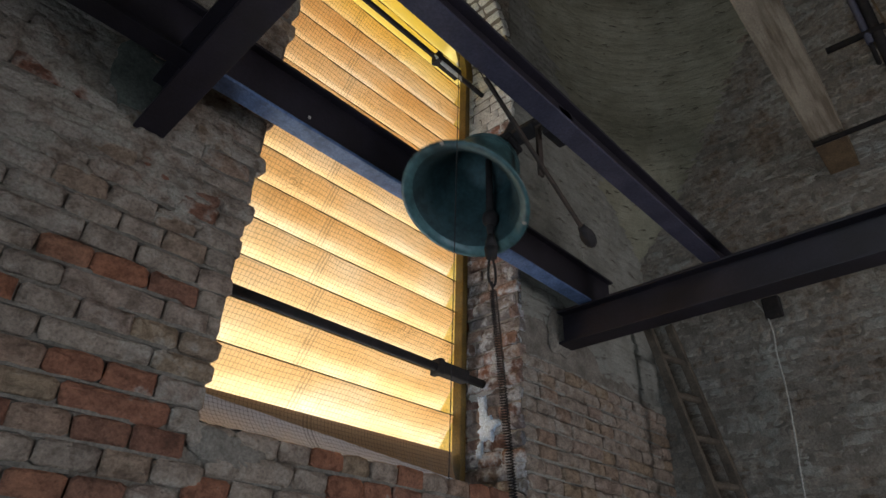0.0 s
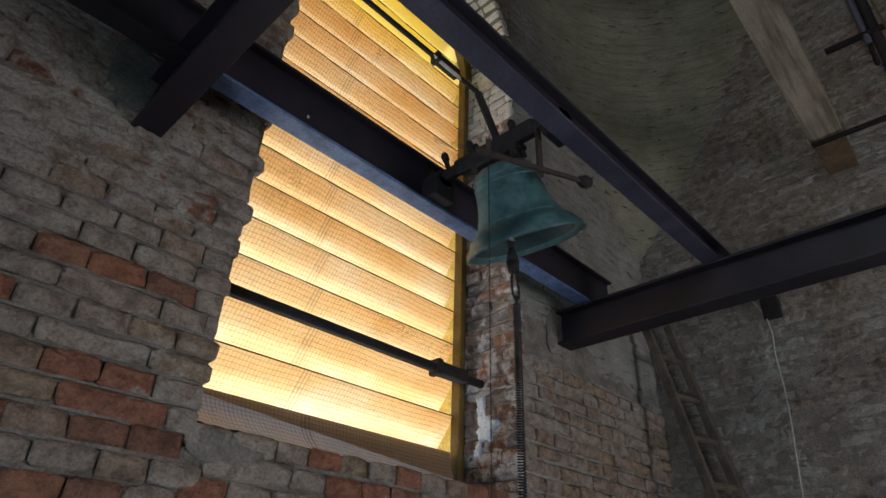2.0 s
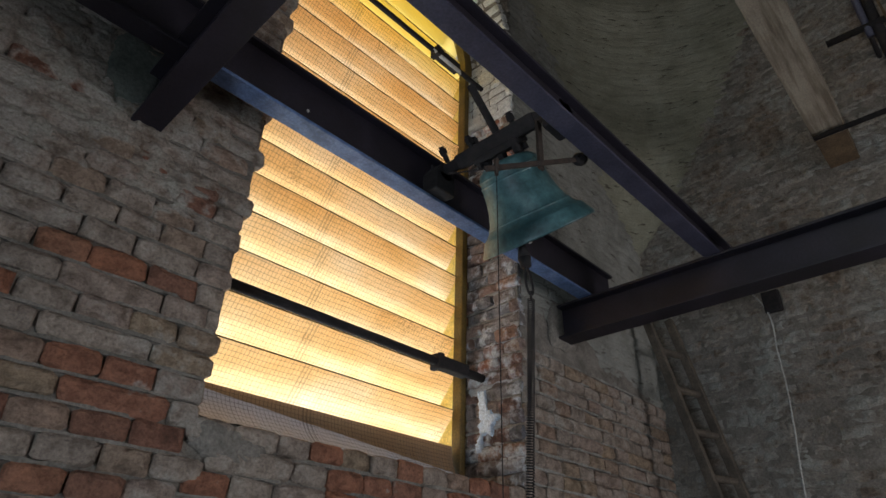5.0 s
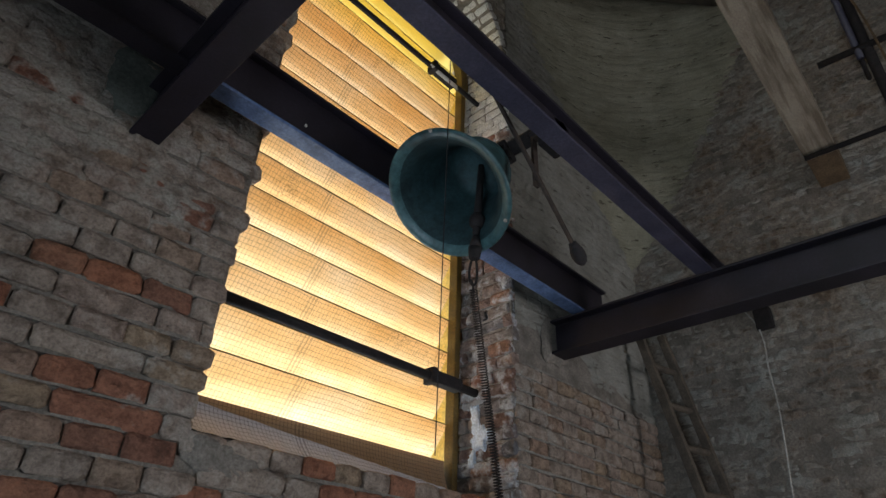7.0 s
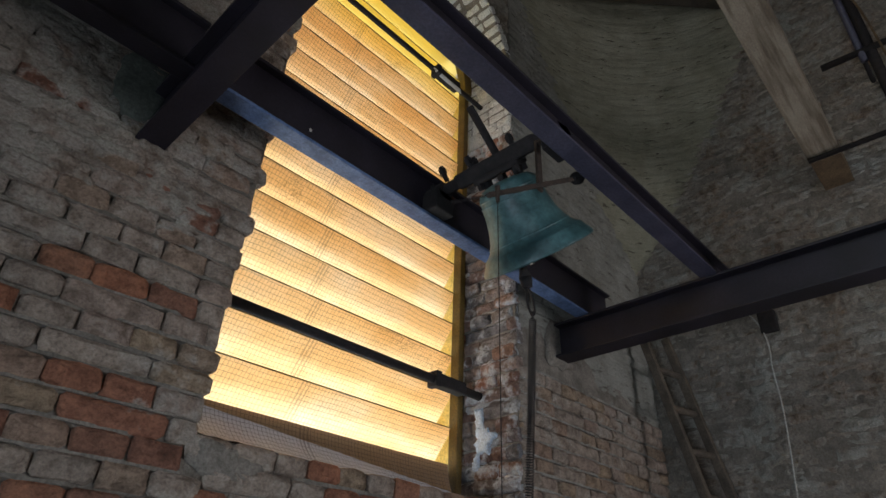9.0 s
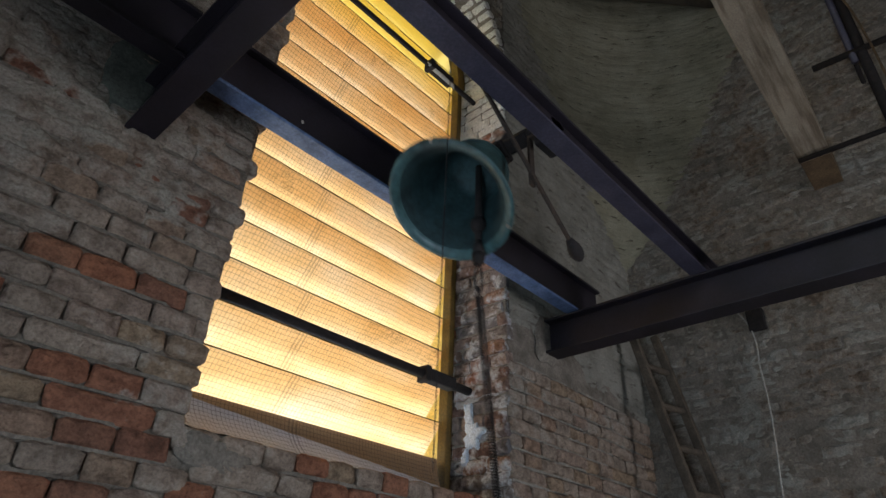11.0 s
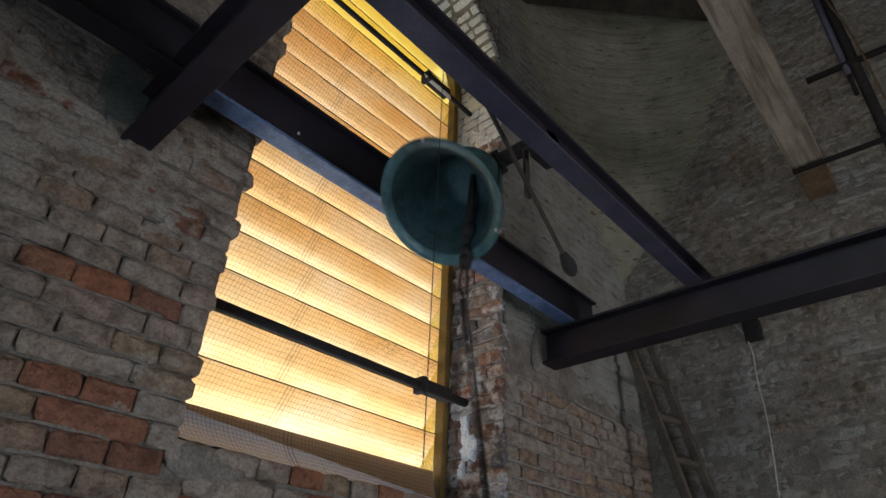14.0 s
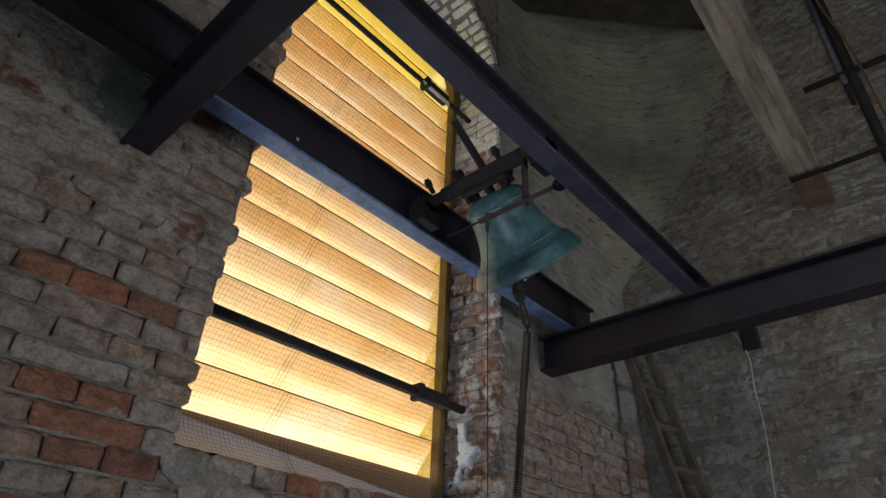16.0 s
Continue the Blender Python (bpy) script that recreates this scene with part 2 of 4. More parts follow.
def sheet_material(name="yellowed_wire_sheet", clear=0.78, grey=0.0, tint=(0.62, 0.58, 0.54), wire=0.54, face=(0.55, 0.5, 0.45)):
    """Yellowed translucent plastic sheet with wire netting laid in it."""
    m, n, l, bs = material(name)
    co = n.new("ShaderNodeTexCoord").outputs["Object"]
    sep = n.new("ShaderNodeSeparateXYZ")
    l.new(co, sep.inputs[0])
    wires = []
    for axis in ("X", "Z"):
        f = n.new("ShaderNodeMath")
        f.operation = "FRACT"
        k = n.new("ShaderNodeMath")
        k.operation = "MULTIPLY"
        k.inputs[1].default_value = 1 / 0.0178
        l.new(sep.outputs[axis], k.inputs[0])
        l.new(k.outputs[0], f.inputs[0])
        less = n.new("ShaderNodeMath")
        less.operation = "LESS_THAN"
        less.inputs[1].default_value = 0.11
        l.new(f.outputs[0], less.inputs[0])
        wires.append(less.outputs[0])
    both = n.new("ShaderNodeMath")
    both.operation = "MAXIMUM"
    l.new(wires[0], both.inputs[0])
    l.new(wires[1], both.inputs[1])
    # the doubled wires of the lap between two sheets
    off = n.new("ShaderNodeMath")
    off.operation = "ADD"
    off.inputs[1].default_value = 0.19
    l.new(sep.outputs["X"], off.inputs[0])
    ab = n.new("ShaderNodeMath")
    ab.operation = "PINGPONG"
    ab.inputs[1].default_value = 0.009
    l.new(off.outputs[0], ab.inputs[0])
    near_lap = n.new("ShaderNodeMath")
    near_lap.operation = "COMPARE"
    near_lap.inputs[1].default_value, near_lap.inputs[2].default_value = 0.0, 0.02
    l.new(off.outputs[0], near_lap.inputs[0])
    thin = n.new("ShaderNodeMath")
    thin.operation = "LESS_THAN"
    thin.inputs[1].default_value = 0.0018
    l.new(ab.outputs[0], thin.inputs[0])
    lap = n.new("ShaderNodeMath")
    lap.operation = "MULTIPLY"
    l.new(near_lap.outputs[0], lap.inputs[0])
    l.new(thin.outputs[0], lap.inputs[1])
    both2 = n.new("ShaderNodeMath")
    both2.operation = "MAXIMUM"
    l.new(both.outputs[0], both2.inputs[0])
    l.new(lap.outputs[0], both2.inputs[1])
    both = both2
    soft = n.new("ShaderNodeMath")
    soft.operation = "MULTIPLY"
    soft.inputs[1].default_value = wire
    l.new(both.outputs[0], soft.inputs[0])
    stretch = n.new("ShaderNodeMapping")
    stretch.inputs["Scale"].default_value = (0.3, 0.8, 0.8)
    l.new(n.new("ShaderNodeNewGeometry").outputs["Position"], stretch.inputs["Vector"])
    big, small = noise_tex(n, l, stretch.outputs[0], 6, 3, 0.5), noise_tex(n, l, co, 45, 4, 0.7)
    tone = ramp(n, [(0.26, (0.86, 0.54, 0.22)), (0.5, (0.95, 0.665, 0.345)), (0.78, (0.97, 0.82, 0.6))])
    l.new(big.outputs[0], tone.inputs[0])
    dirt = ramp(n, [(0.3, (0.86, 0.84, 0.8)), (0.6, (1, 1, 1))])
    l.new(small.outputs[0], dirt.inputs[0])
    col = mixed(n, l, "MULTIPLY", 1.0, tone.outputs[0], dirt.outputs[0])
    # fine creases and cracks
    crease = noise_tex(n, l, co, 13, 5, 0.75)
    crack = ramp(n, [(0.481, (1, 1, 1)), (0.497, (0.25, 0.21, 0.17)), (0.513, (1, 1, 1))])
    l.new(crease.outputs[0], crack.inputs[0])
    where = ramp(n, [(0.55, (0, 0, 0)), (0.66, (1, 1, 1))])
    l.new(noise_tex(n, l, co, 3.3, 3, 0.5).outputs[0], where.inputs[0])
    col = mixed(n, l, "MULTIPLY", where.outputs[0], col, crack.outputs[0])
    col = mixed(n, l, "MIX", grey, col, tint)
    col = mixed(n, l, "MIX", soft.outputs[0], col, (0.05, 0.045, 0.04))
    tr = n.new("ShaderNodeBsdfTranslucent")
    l.new(col, tr.inputs["Color"])
    l.new(mixed(n, l, "MULTIPLY", 1.0, col, face), bs.inputs["Base Color"])
    bs.inputs["Roughness"].default_value = 0.4
    mix = n.new("ShaderNodeMixShader")
    mix.inputs[0].default_value = clear
    l.new(bs.outputs[0], mix.inputs[1])
    l.new(tr.outputs[0], mix.inputs[2])
    l.new(mix.outputs[0], n["Material Output"].inputs["Surface"])
    bump(n, l, bs, both.outputs[0], 0.3, 0.001)
    return m


SHEET = sheet_material()
# pale cool tint paints the room light that the apron's rim catches
APRON = sheet_material("room_lit_wire_sheet", 0.06, 0.97, (1.0, 1.0, 1.0), 0.7, (0.62, 0.63, 0.7))
FRESH = sheet_material("clear_yellow_sheet", 0.8, 0.85, (0.98, 0.8, 0.22), 0.05)
SIDE = plain("yellow_side_sheet", (0.85, 0.6, 0.12), (0.95, 0.74, 0.22), 10, 0.5, 0, 0.2, 0.001)
# brown tint paints the dimness of a sheet with no light behind
UNLIT_SHEET = sheet_material("unlit_wire_sheet", 0.16, 0.85, (0.5, 0.34, 0.22), 0.6)


# ---- mesh helpers ----
def mesh_of(name, verts, faces, mat, smooth=False):
    me = bpy.data.meshes.new(name)
    me.from_pydata([tuple(v) for v in verts], [], faces)
    me.materials.append(mat)
    if smooth:
        me.polygons.foreach_set("use_smooth", [True] * len(me.polygons))
    me.update()
    return me


def obj(name, me, parent=None, m=None, label=""):
    ob = new(name, me)
    if parent:
        ob.parent = parent
    if m is not None:
        ob.matrix_basis = m
    if label:
        ob["label"] = label
    return ob


def part(name, bm, mat, parent, label="", smooth=False):
    me = bpy.data.meshes.new(name)
    bmesh.ops.recalc_face_normals(bm, faces=bm.faces)
    bm.to_mesh(me)
    bm.free()
    me.materials.append(mat)
    if smooth:
        me.polygons.foreach_set("use_smooth", [True] * len(me.polygons))
    return obj(name, me, parent, None, label)


def add_box(bm, x0, x1, y0, y1, z0, z1, bevel=0.0):
    made = bmesh.ops.create_cube(bm, size=1.0, matrix=Matrix.Translation(((x0 + x1) / 2, (y0 + y1) / 2, (z0 + z1) / 2))
                                 @ Matrix.Diagonal((x1 - x0, y1 - y0, z1 - z0, 1)))
    if bevel:
        edges = {e for v in made["verts"] for e in v.link_edges}
        bmesh.ops.bevel(bm, geom=list(edges), offset=bevel, segments=2, affect="EDGES", profile=0.6)


def add_rod(bm, a, b, r, r2=None, seg=12):
    a, b = Vector(a), Vector(b)
    d = b - a
    m = Matrix.Translation((a + b) / 2) @ d.to_track_quat("Z", "Y").to_matrix().to_4x4()
    bmesh.ops.create_cone(bm, cap_ends=True, segments=seg, radius1=r, radius2=r if r2 is None else r2, depth=d.length, matrix=m)


def add_ball(bm, c, r, sx=1, sy=1, sz=1):
    bmesh.ops.create_uvsphere(bm, u_segments=14, v_segments=9, radius=r, matrix=Matrix.Translation(c) @ Matrix.Diagonal((sx, sy, sz, 1)))


def add_lathe(bm, profile, seg=48, caps=True):
    rings = []
    for r, z in profile:
        rings.append([bm.verts.new((r * math.cos(2 * math.pi * i / seg), r * math.sin(2 * math.pi * i / seg), z)) for i in range(seg)])
    for a, b in zip(rings, rings[1:]):
        for i in range(seg):
            bm.faces.new((a[i], a[(i + 1) % seg], b[(i + 1) % seg], b[i]))
    if caps:
        bm.faces.new(rings[0])
        bm.faces.new(rings[-1])


def structure(name, verts, faces, mat, label, category):
    return tagged(obj(name, mesh_of(name, verts, faces, mat)), label, category, kind="structure")


def boxes_mesh(name, boxes, mat):
    bm = bmesh.new()
    for b in boxes:
        add_box(bm, *b)
    return part(name, bm, mat, None)


# ---- the large structure ----
JOINT = 0.018   # mortar lies this far behind the brick faces
yb = Y1 + JOINT
# north wall: jambs, sill and a round-headed opening through its thickness
arc = [(WCX + AR * math.cos(math.pi * i / 24), AZ + AR * math.sin(math.pi * i / 24)) for i in range(25)]   # from east to west
vs, fs = [], []


def quad(a, b, c, d):
    i = len(vs)
    vs.extend((a, b, c, d))
    fs.append((i, i + 1, i + 2, i + 3))


for yy in (yb, yb + THICK):
    quad((X0 - 0.6, yy, 0), (WX0, yy, 0), (WX0, yy, TOP), (X0 - 0.6, yy, TOP))
    quad((WX1, yy, 0), (X1 + 0.6, yy, 0), (X1 + 0.6, yy, TOP), (WX1, yy, TOP))
    quad((WX0, yy, 0), (WX1, yy, 0), (WX1, yy, WZ0), (WX0, yy, WZ0))
    for (xa, za), (xb, zb) in zip(arc, arc[1:]):
        quad((xa, yy, za), (xb, yy, zb), (xb, yy, TOP), (xa, yy, TOP))
ye = yb + THICK
e = 0.008
quad((WX0, yb, WZ0), (WX0, ye, WZ0), (WX0, ye, AZ), (WX0, yb, AZ))
quad((WX1 + e, yb, WZ0), (WX1 + e, ye, WZ0), (WX1 + e, ye, AZ), (WX1 + e, yb, AZ))
quad((WX0, yb, WZ0), (WX1, yb, WZ0), (WX1, ye, WZ0), (WX0, ye, WZ0))
for (xa, za), (xb, zb) in zip(arc, arc[1:]):
    quad((xa, yb, za), (xb, yb, zb), (xb, ye, zb), (xa, ye, za))
wall_north = structure("wall_north", vs, fs, MORTAR, "old brick tower wall with a louvred round-headed opening", "wall")

xe = X1 + 0.003
wall_east = boxes_mesh("wall_east", [(xe, xe + 0.6, Y0 - 0.6, Y1 + JOINT, 0, TOP)], MORTAR)
tagged(wall_east, "dim brick tower wall smeared with grey lime", "wall", kind="structure")
# the upper opening is added, unseen, to let in and trim the high fill
wall_west = boxes_mesh("wall_west", [(X0 - 0.6, X0, Y0 - 0.6, -0.95, 0, TOP), (X0 - 0.6, X0, 0.7, Y1 + JOINT, 0, TOP), (X0 - 0.6, X0, -0.95, -0.5, 0, 3.25),
                                     (X0 - 0.6, X0, -0.5, 0.7, 0, 0.5), (X0 - 0.6, X0, -0.5, 0.7, 1.85, 3.25), (X0 - 0.6, X0, 0.15, 0.7, 3.25, TOP),
                                     (X0 - 0.6, X0, -0.95, 0.15, 4.95, TOP)], MORTAR)
tagged(wall_west, "old tower wall with a daylight opening and an added high one", "wall", kind="structure")
wall_south = boxes_mesh("wall_south", [(X0, 2.4, Y0 - 0.6, Y0, 0, TOP), (3.6, X1 + JOINT, Y0 - 0.6, Y0, 0, TOP),
                                       (2.4, 3.6, Y0 - 0.6, Y0, 0, 0.85), (2.4, 3.6, Y0 - 0.6, Y0, 2.65, TOP)], MORTAR)
tagged(wall_south, "old tower wall with an opening to daylight", "wall", kind="structure")
floor = boxes_mesh("floor", [(X0 - 0.6, X1 + 0.6, Y0 - 0.6, Y1 + 0.6, -0.1, 0.0)], FLOOR)
tagged(floor, "plain worn boarded floor of the bell chamber", "floor", kind="structure")
ceiling = boxes_mesh("ceiling", [(X0 - 0.6, X1 + 0.6, Y0 - 0.6, Y1 + 0.7, TOP, TOP + 0.1)], DARK_WOOD)
tagged(ceiling, "dark boarded ceiling high in the tower", "ceiling", kind="structure")
ground = boxes_mesh("ground", [(-400, 400, -400, 400, -8.3, -8.0)], FLOOR)
tagged(ground, "plain ground far below outside the tower", "ground", kind="structure")

# squinch that closes the north-east corner above head height
SQ0, SQ1 = 3.9, TOP


def squinch_edge(z):
    return 1.08 * min(1.12, ((z - SQ0) / 2.4) ** 0.75) if z > SQ0 else 0.0


vs, fs = [], []
steps, across = 150, 70
for i in range(steps + 1):
    z = SQ0 + (SQ1 - SQ0) * i / steps
    d = squinch_edge(z) + 0.008
    reach = 1.6 * d
    for k in range(across + 1):
        q = k / across
        x, y = X1 + 0.012 - reach * (1 - q) ** 2 - 0.12 * d * q * (1 - q), Y1 + 0.012 - reach * q ** 2 - 0.12 * d * q * (1 - q)
        c = (z / 0.0738) % 1.0
        bed = math.exp(-((c - 0.5) / 0.12) ** 2) * max(0.0, 0.3 + noise.noise((q * d * 7, z * 1.3, 4)))
        h = 0.012 * noise.noise((q * d * 7, z * 15, 2)) + 0.008 * noise.noise((q * d * 20, z * 42, 3)) - 0.018 * bed
        vs.append((x - 0.65 * h, y - 0.65 * h, z))
for i in range(steps):
    for k in range(across):
        b = i * (across + 1) + k
        fs.append((b, b + 1, b + across + 2, b + across + 1))
squinch = structure("wall_squinch", vs, fs, PLASTER, "plastered brick squinch sloping across the tower corner", "wall")
squinch.data.polygons.foreach_set("use_smooth", [True] * len(squinch.data.polygons))


# ---- louvred window ----
window = tagged(new("window_1"), "tall round-headed louvre window of yellowed translucent wire sheets", "window", kind="structure")
window.location = (WCX, 2.14, WZ0)


def blade(zi, half):
    """One slanting sheet: its inner edge high, its outer edge low, slightly wavy along the edge."""
    bm = bmesh.new()
    nx, ns = 40, 6
    ph = random.uniform(0, 6)
    grid = []
    for j in range(ns + 1):
        s = j / ns
        row = []
        for i in range(nx + 1):
            x = -half + 2 * half * i / nx
            sag = 0.004 * math.sin(x * 9 + ph) * (1 - s) + 0.003 * math.sin(x * 23 + ph * 2) * (1 - s)
            row.append(bm.verts.new((x, 0.0 + 0.17 * s + sag, zi - WZ0 - 0.222 * s + 0.02 * s * (1 - s) + sag)))
        grid.append(row)
    for j in range(ns):
        for i in range(nx):
            bm.faces.new((grid[j][i], grid[j][i + 1], grid[j + 1][i + 1], grid[j + 1][i]))
    part("louvre_sheet", bm, FRESH if zi > 4.85 else SHEET, window, "clear bright yellow louvre sheet" if zi > 4.85 else "", True)
    # the thin batten that stiffens the inner edge
    bm = bmesh.new()
    add_box(bm, -half, half, -0.0025, 0.0025, zi - WZ0 - 0.003, zi - WZ0 + 0.002)
    part("louvre_edge", bm, FRAME_PAINT, window)


# the lowest sheet hangs as a wavy apron before an added board that stops backlight
def apron(name, mat, label, k0, k1, fold):
    """A strip of the apron between two fractions of its drop, each as (west, east)."""
    bm = bmesh.new()
    cols = []
    for i in range(201):
        e = i / 200
        x = -0.77 + 1.43 * e
        w = 0.004 * math.sin(x * 88 + 2 * noise.noise((x * 5, 0, 0))) + 0.012 * noise.noise((x * 7, 3, 1))
        col = []
        for k in range(6):
            q = (k0[0] + (k0[1] - k0[0]) * e) * (1 - k / 5) + (k1[0] + (k1[1] - k1[0]) * e) * k / 5
            col.append(bm.verts.new((x, -0.03 + w * q - (0.15 - 0.1 * e) * q * q - fold * k / 5, 0.214 - 0.17 * q + (w * 0.6 if q > 0.9 else 0) + 0.4 * fold * (k == 5))))
        cols.append(col)
    for a, b in zip(cols, cols[1:]):
        for k in range(5):
            bm.faces.new((a[k], b[k], b[k + 1], a[k + 1]))
    part(name, bm, mat, window, label, True)


# one sheet in two tints: brown as if unlit, pale as if lit
apron("apron_sheet", UNLIT_SHEET, "upper apron sheet tinted brown for missing backlight", (0.0, 0.0), (0.5, 0.93), 0.0)
apron("apron_rim", APRON, "wavy lower apron rim tinted pale for room light", (0.06, 0.78), (1.0, 1.0), 0.02)
z = 2.262 + 0.1945
while z < 5.62:
    half = 0.775 if z < AZ else math.sqrt(max(0.0, AR ** 2 - (z - AZ) ** 2)) - 0.01
    if half > 0.1:
        blade(z, min(half, 0.715 if z < 4.9 else half))
    z += 0.1945
bm = bmesh.new()
add_box(bm, -0.775, 0.775, -0.03, 0.05, 0.0, 0.03, 0.004)
part("window_sill", bm, FRAME_PAINT, window)
# added board, hidden by the apron, that keeps outside light off it
bm = bmesh.new()
add_box(bm, -0.775, 0.69, -0.004, 0.012, 0.005, 0.205, 0.003)
part("backlight_stop", bm, DARK_WOOD, window)
for x0, x1 in ((-0.775, -0.69), (0.7, 0.742)):
    bm = bmesh.new()
    add_box(bm, x0, x1, -0.05, 0.01, 0.0, AZ - WZ0, 0.006)
    part("frame_post", bm, FRAME_PAINT, window)
bm = bmesh.new()
for i in range(24):
    a0, a1 = math.pi * i / 24, math.pi * (i + 1) / 24
    c = [bm.verts.new((r * math.cos(a), y, AZ - WZ0 + r * math.sin(a))) for a in (a0, a1) for r in (0.7, 0.775) for y in (-0.05, 0.01)]
    for f in ((0, 1, 3, 2), (4, 5, 7, 6), (0, 1, 5, 4), (2, 3, 7, 6), (0, 2, 6, 4), (1, 3, 7, 5)):
        bm.faces.new([c[k] for k in f])
part("frame_arch", bm, FRAME_PAINT, window)
bm = bmesh.new()
add_box(bm, 0.718, 0.722, 0.012, 0.19, 0.0, AZ - WZ0)
part("side_sheet", bm, SIDE, window, "yellow sheet closing the louvre ends")


# ---- iron tie rods before the window ----
def tie_rod(z):
    rod = tagged(new("tie_rod"), "black iron tie rod with a sleeve across the window", "tie rod", "tie rods")
    rod.location = (WX0, 2.0, z)
    bm = bmesh.new()
    add_rod(bm, (-0.05, 0, 0), (1.62, 0, 0), 0.022 if z < 4 else 0.017)
    part("bar", bm, IRON, rod, "", True)
    bm = bmesh.new()
    at = 1.2 if z < 4 else 1.09
    add_box(bm, at + 0.025, at + 0.22, -0.03, 0.03, -0.031, 0.031, 0.008)
    add_box(bm, at, at + 0.035, -0.036, 0.036, -0.04, 0.04, 0.008)
    part("sleeve", bm, IRON, rod)
    if z > 4:
        bm = bmesh.new()
        for i in range(3):
            add_rod(bm, (1.06 + 0.02 * i, -0.028 + 0.009 * i, -0.03), (1.31 + 0.012 * i, -0.03 + 0.009 * i, -0.034), 0.005, seg=8)
        part("wrap", bm, CABLE, rod, "pale film wrapped along the sleeve", True)


tie_rod(2.61)
tie_rod(4.68)


# ---- steel beams ----
def i_beam(name, length, w, h, tf, tw, mat, mat_low, label):
    """An I section along x, its lower face at z 0, in a web and two flanges."""
    b = tagged(new(name), label, "steel beam", "steel beams of the bell frame")
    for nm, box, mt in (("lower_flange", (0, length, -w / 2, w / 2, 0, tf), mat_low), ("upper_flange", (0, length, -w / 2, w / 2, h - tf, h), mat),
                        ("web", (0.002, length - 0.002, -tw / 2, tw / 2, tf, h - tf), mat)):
        bm = bmesh.new()
        add_box(bm, *box, 0.003)
        part(nm, bm, mt, b)
    return b


E_LABEL = "dark purple-brown painted steel beam bearing the bell frame"
beam_w = i_beam("steel_beam", 4.6, 0.096, 0.2, 0.014, 0.02, STEEL, STEEL, E_LABEL)
beam_w.matrix_basis = pose(0.387, 1.8, 2.9, 0, 0, -90)
beam_e = i_beam("steel_beam", 4.6, 0.125, 0.2, 0.014, 0.02, STEEL, STEEL, E_LABEL)
beam_e.matrix_basis = pose(2.735, 1.8, 2.87, 0, 0, -90)
# west length of the same beam, split off so its underside stays unlit
beam_nw = i_beam("steel_beam", 1.18, 0.078, 0.224, 0.014, 0.02, STEEL, STEEL, "dark steel beam let into the brick wall")
beam_nw.matrix_basis = pose(-0.8, 1.552, 3.066)
# the lower flange carries bluish daylight as its colour
beam_n = i_beam("steel_beam", 2.56, 0.078, 0.224, 0.014, 0.02, STEEL, STEEL_SKY_LIT, "dark steel beam before the window, blue skylight painted on its underside")
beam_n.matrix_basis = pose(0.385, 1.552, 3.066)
# paler lower flange: weak daylight from below, put into the colour
beam_s = i_beam("steel_beam", 2.62, 0.082, 0.115, 0.012, 0.016, STEEL, PIPE_AND_LIT_FLANGE, "scuffed dark steel beam, its underside tinted violet for bluish light")
beam_s.matrix_basis = pose(0.3, 0.847, 3.066)
# a pale rivet and an old scar in the paint
bm = bmesh.new()
add_ball(bm, (0.445, -0.012, 0.075), 0.006, 1, 0.6, 1.3)
part("rivet", bm, CABLE, beam_n, "pale rivet head", True)
bm = bmesh.new()
ring = [bm.verts.new((1.15 + 0.034 * math.cos(a) * (1 + 0.4 * math.sin(3 * a)), -0.0095, 0.076 + 0.022 * math.sin(a) * (1 + 0.3 * math.cos(5 * a)))) for a in [2 * math.pi * i / 20 for i in range(20)]]
bm.faces.new(ring)
bmesh.ops.solidify(bm, geom=bm.faces[:], thickness=0.001)
part("paint_scar", bm, BARE_AND_GLINT, beam_s, "bare scar in the paint")


# ---- the bell ----
bell = tagged(new("bell"), "green patinated bronze bell swinging from an iron yoke", "bell")
bell.location = PIV
prof = [(0.001, -0.075), (0.06, -0.077), (0.098, -0.085), (0.118, -0.1), (0.126, -0.118), (0.13, -0.15), (0.136, -0.2), (0.146, -0.25), (0.161, -0.295),
        (0.178, -0.325), (0.192, -0.34), (0.203, -0.346), (0.209, -0.351), (0.222, -0.375), (0.2385, -0.402), (0.237, -0.41), (0.224, -0.408), (0.2, -0.392), (0.18, -0.36), (0.158, -0.315),
        (0.138, -0.26), (0.124, -0.2), (0.116, -0.14), (0.1, -0.112), (0.05, -0.1), (0.001, -0.1)]
bm = bmesh.new()
add_lathe(bm, prof[:18] + [(0.155, -0.295), (0.122, -0.14), (0.106, -0.1), (0.06, -0.086), (0.001, -0.086)], 64)
part("bell_body", bm, PATINA, bell, "", True)
# inner skin, coloured darker to give the hollow its shade
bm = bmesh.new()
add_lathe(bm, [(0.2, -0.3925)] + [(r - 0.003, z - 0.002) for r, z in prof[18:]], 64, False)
part("bell_inside", bm, PATINA_SHADED, bell, "bronze inside of the bell with its shade painted in", True)
for r, z in ((0.1285, -0.128), (0.1315, -0.152), (0.172, -0.314)):
    bm = bmesh.new()
    add_lathe(bm, [(r - 0.004, z + 0.005), (r + 0.001, z + 0.003), (r + 0.0022, z - 0.001), (r, z - 0.006)], 64, False)
    part("moulding", bm, PATINA, bell, "", True)
# iron yoke along y, with its gudgeons, straps and bolts
bm = bmesh.new()
add_box(bm, -0.03, 0.03, -0.2, 0.2, -0.03, 0.034, 0.012)
add_box(bm, -0.023, 0.023, -0.27, -0.19, -0.022, 0.026, 0.01)
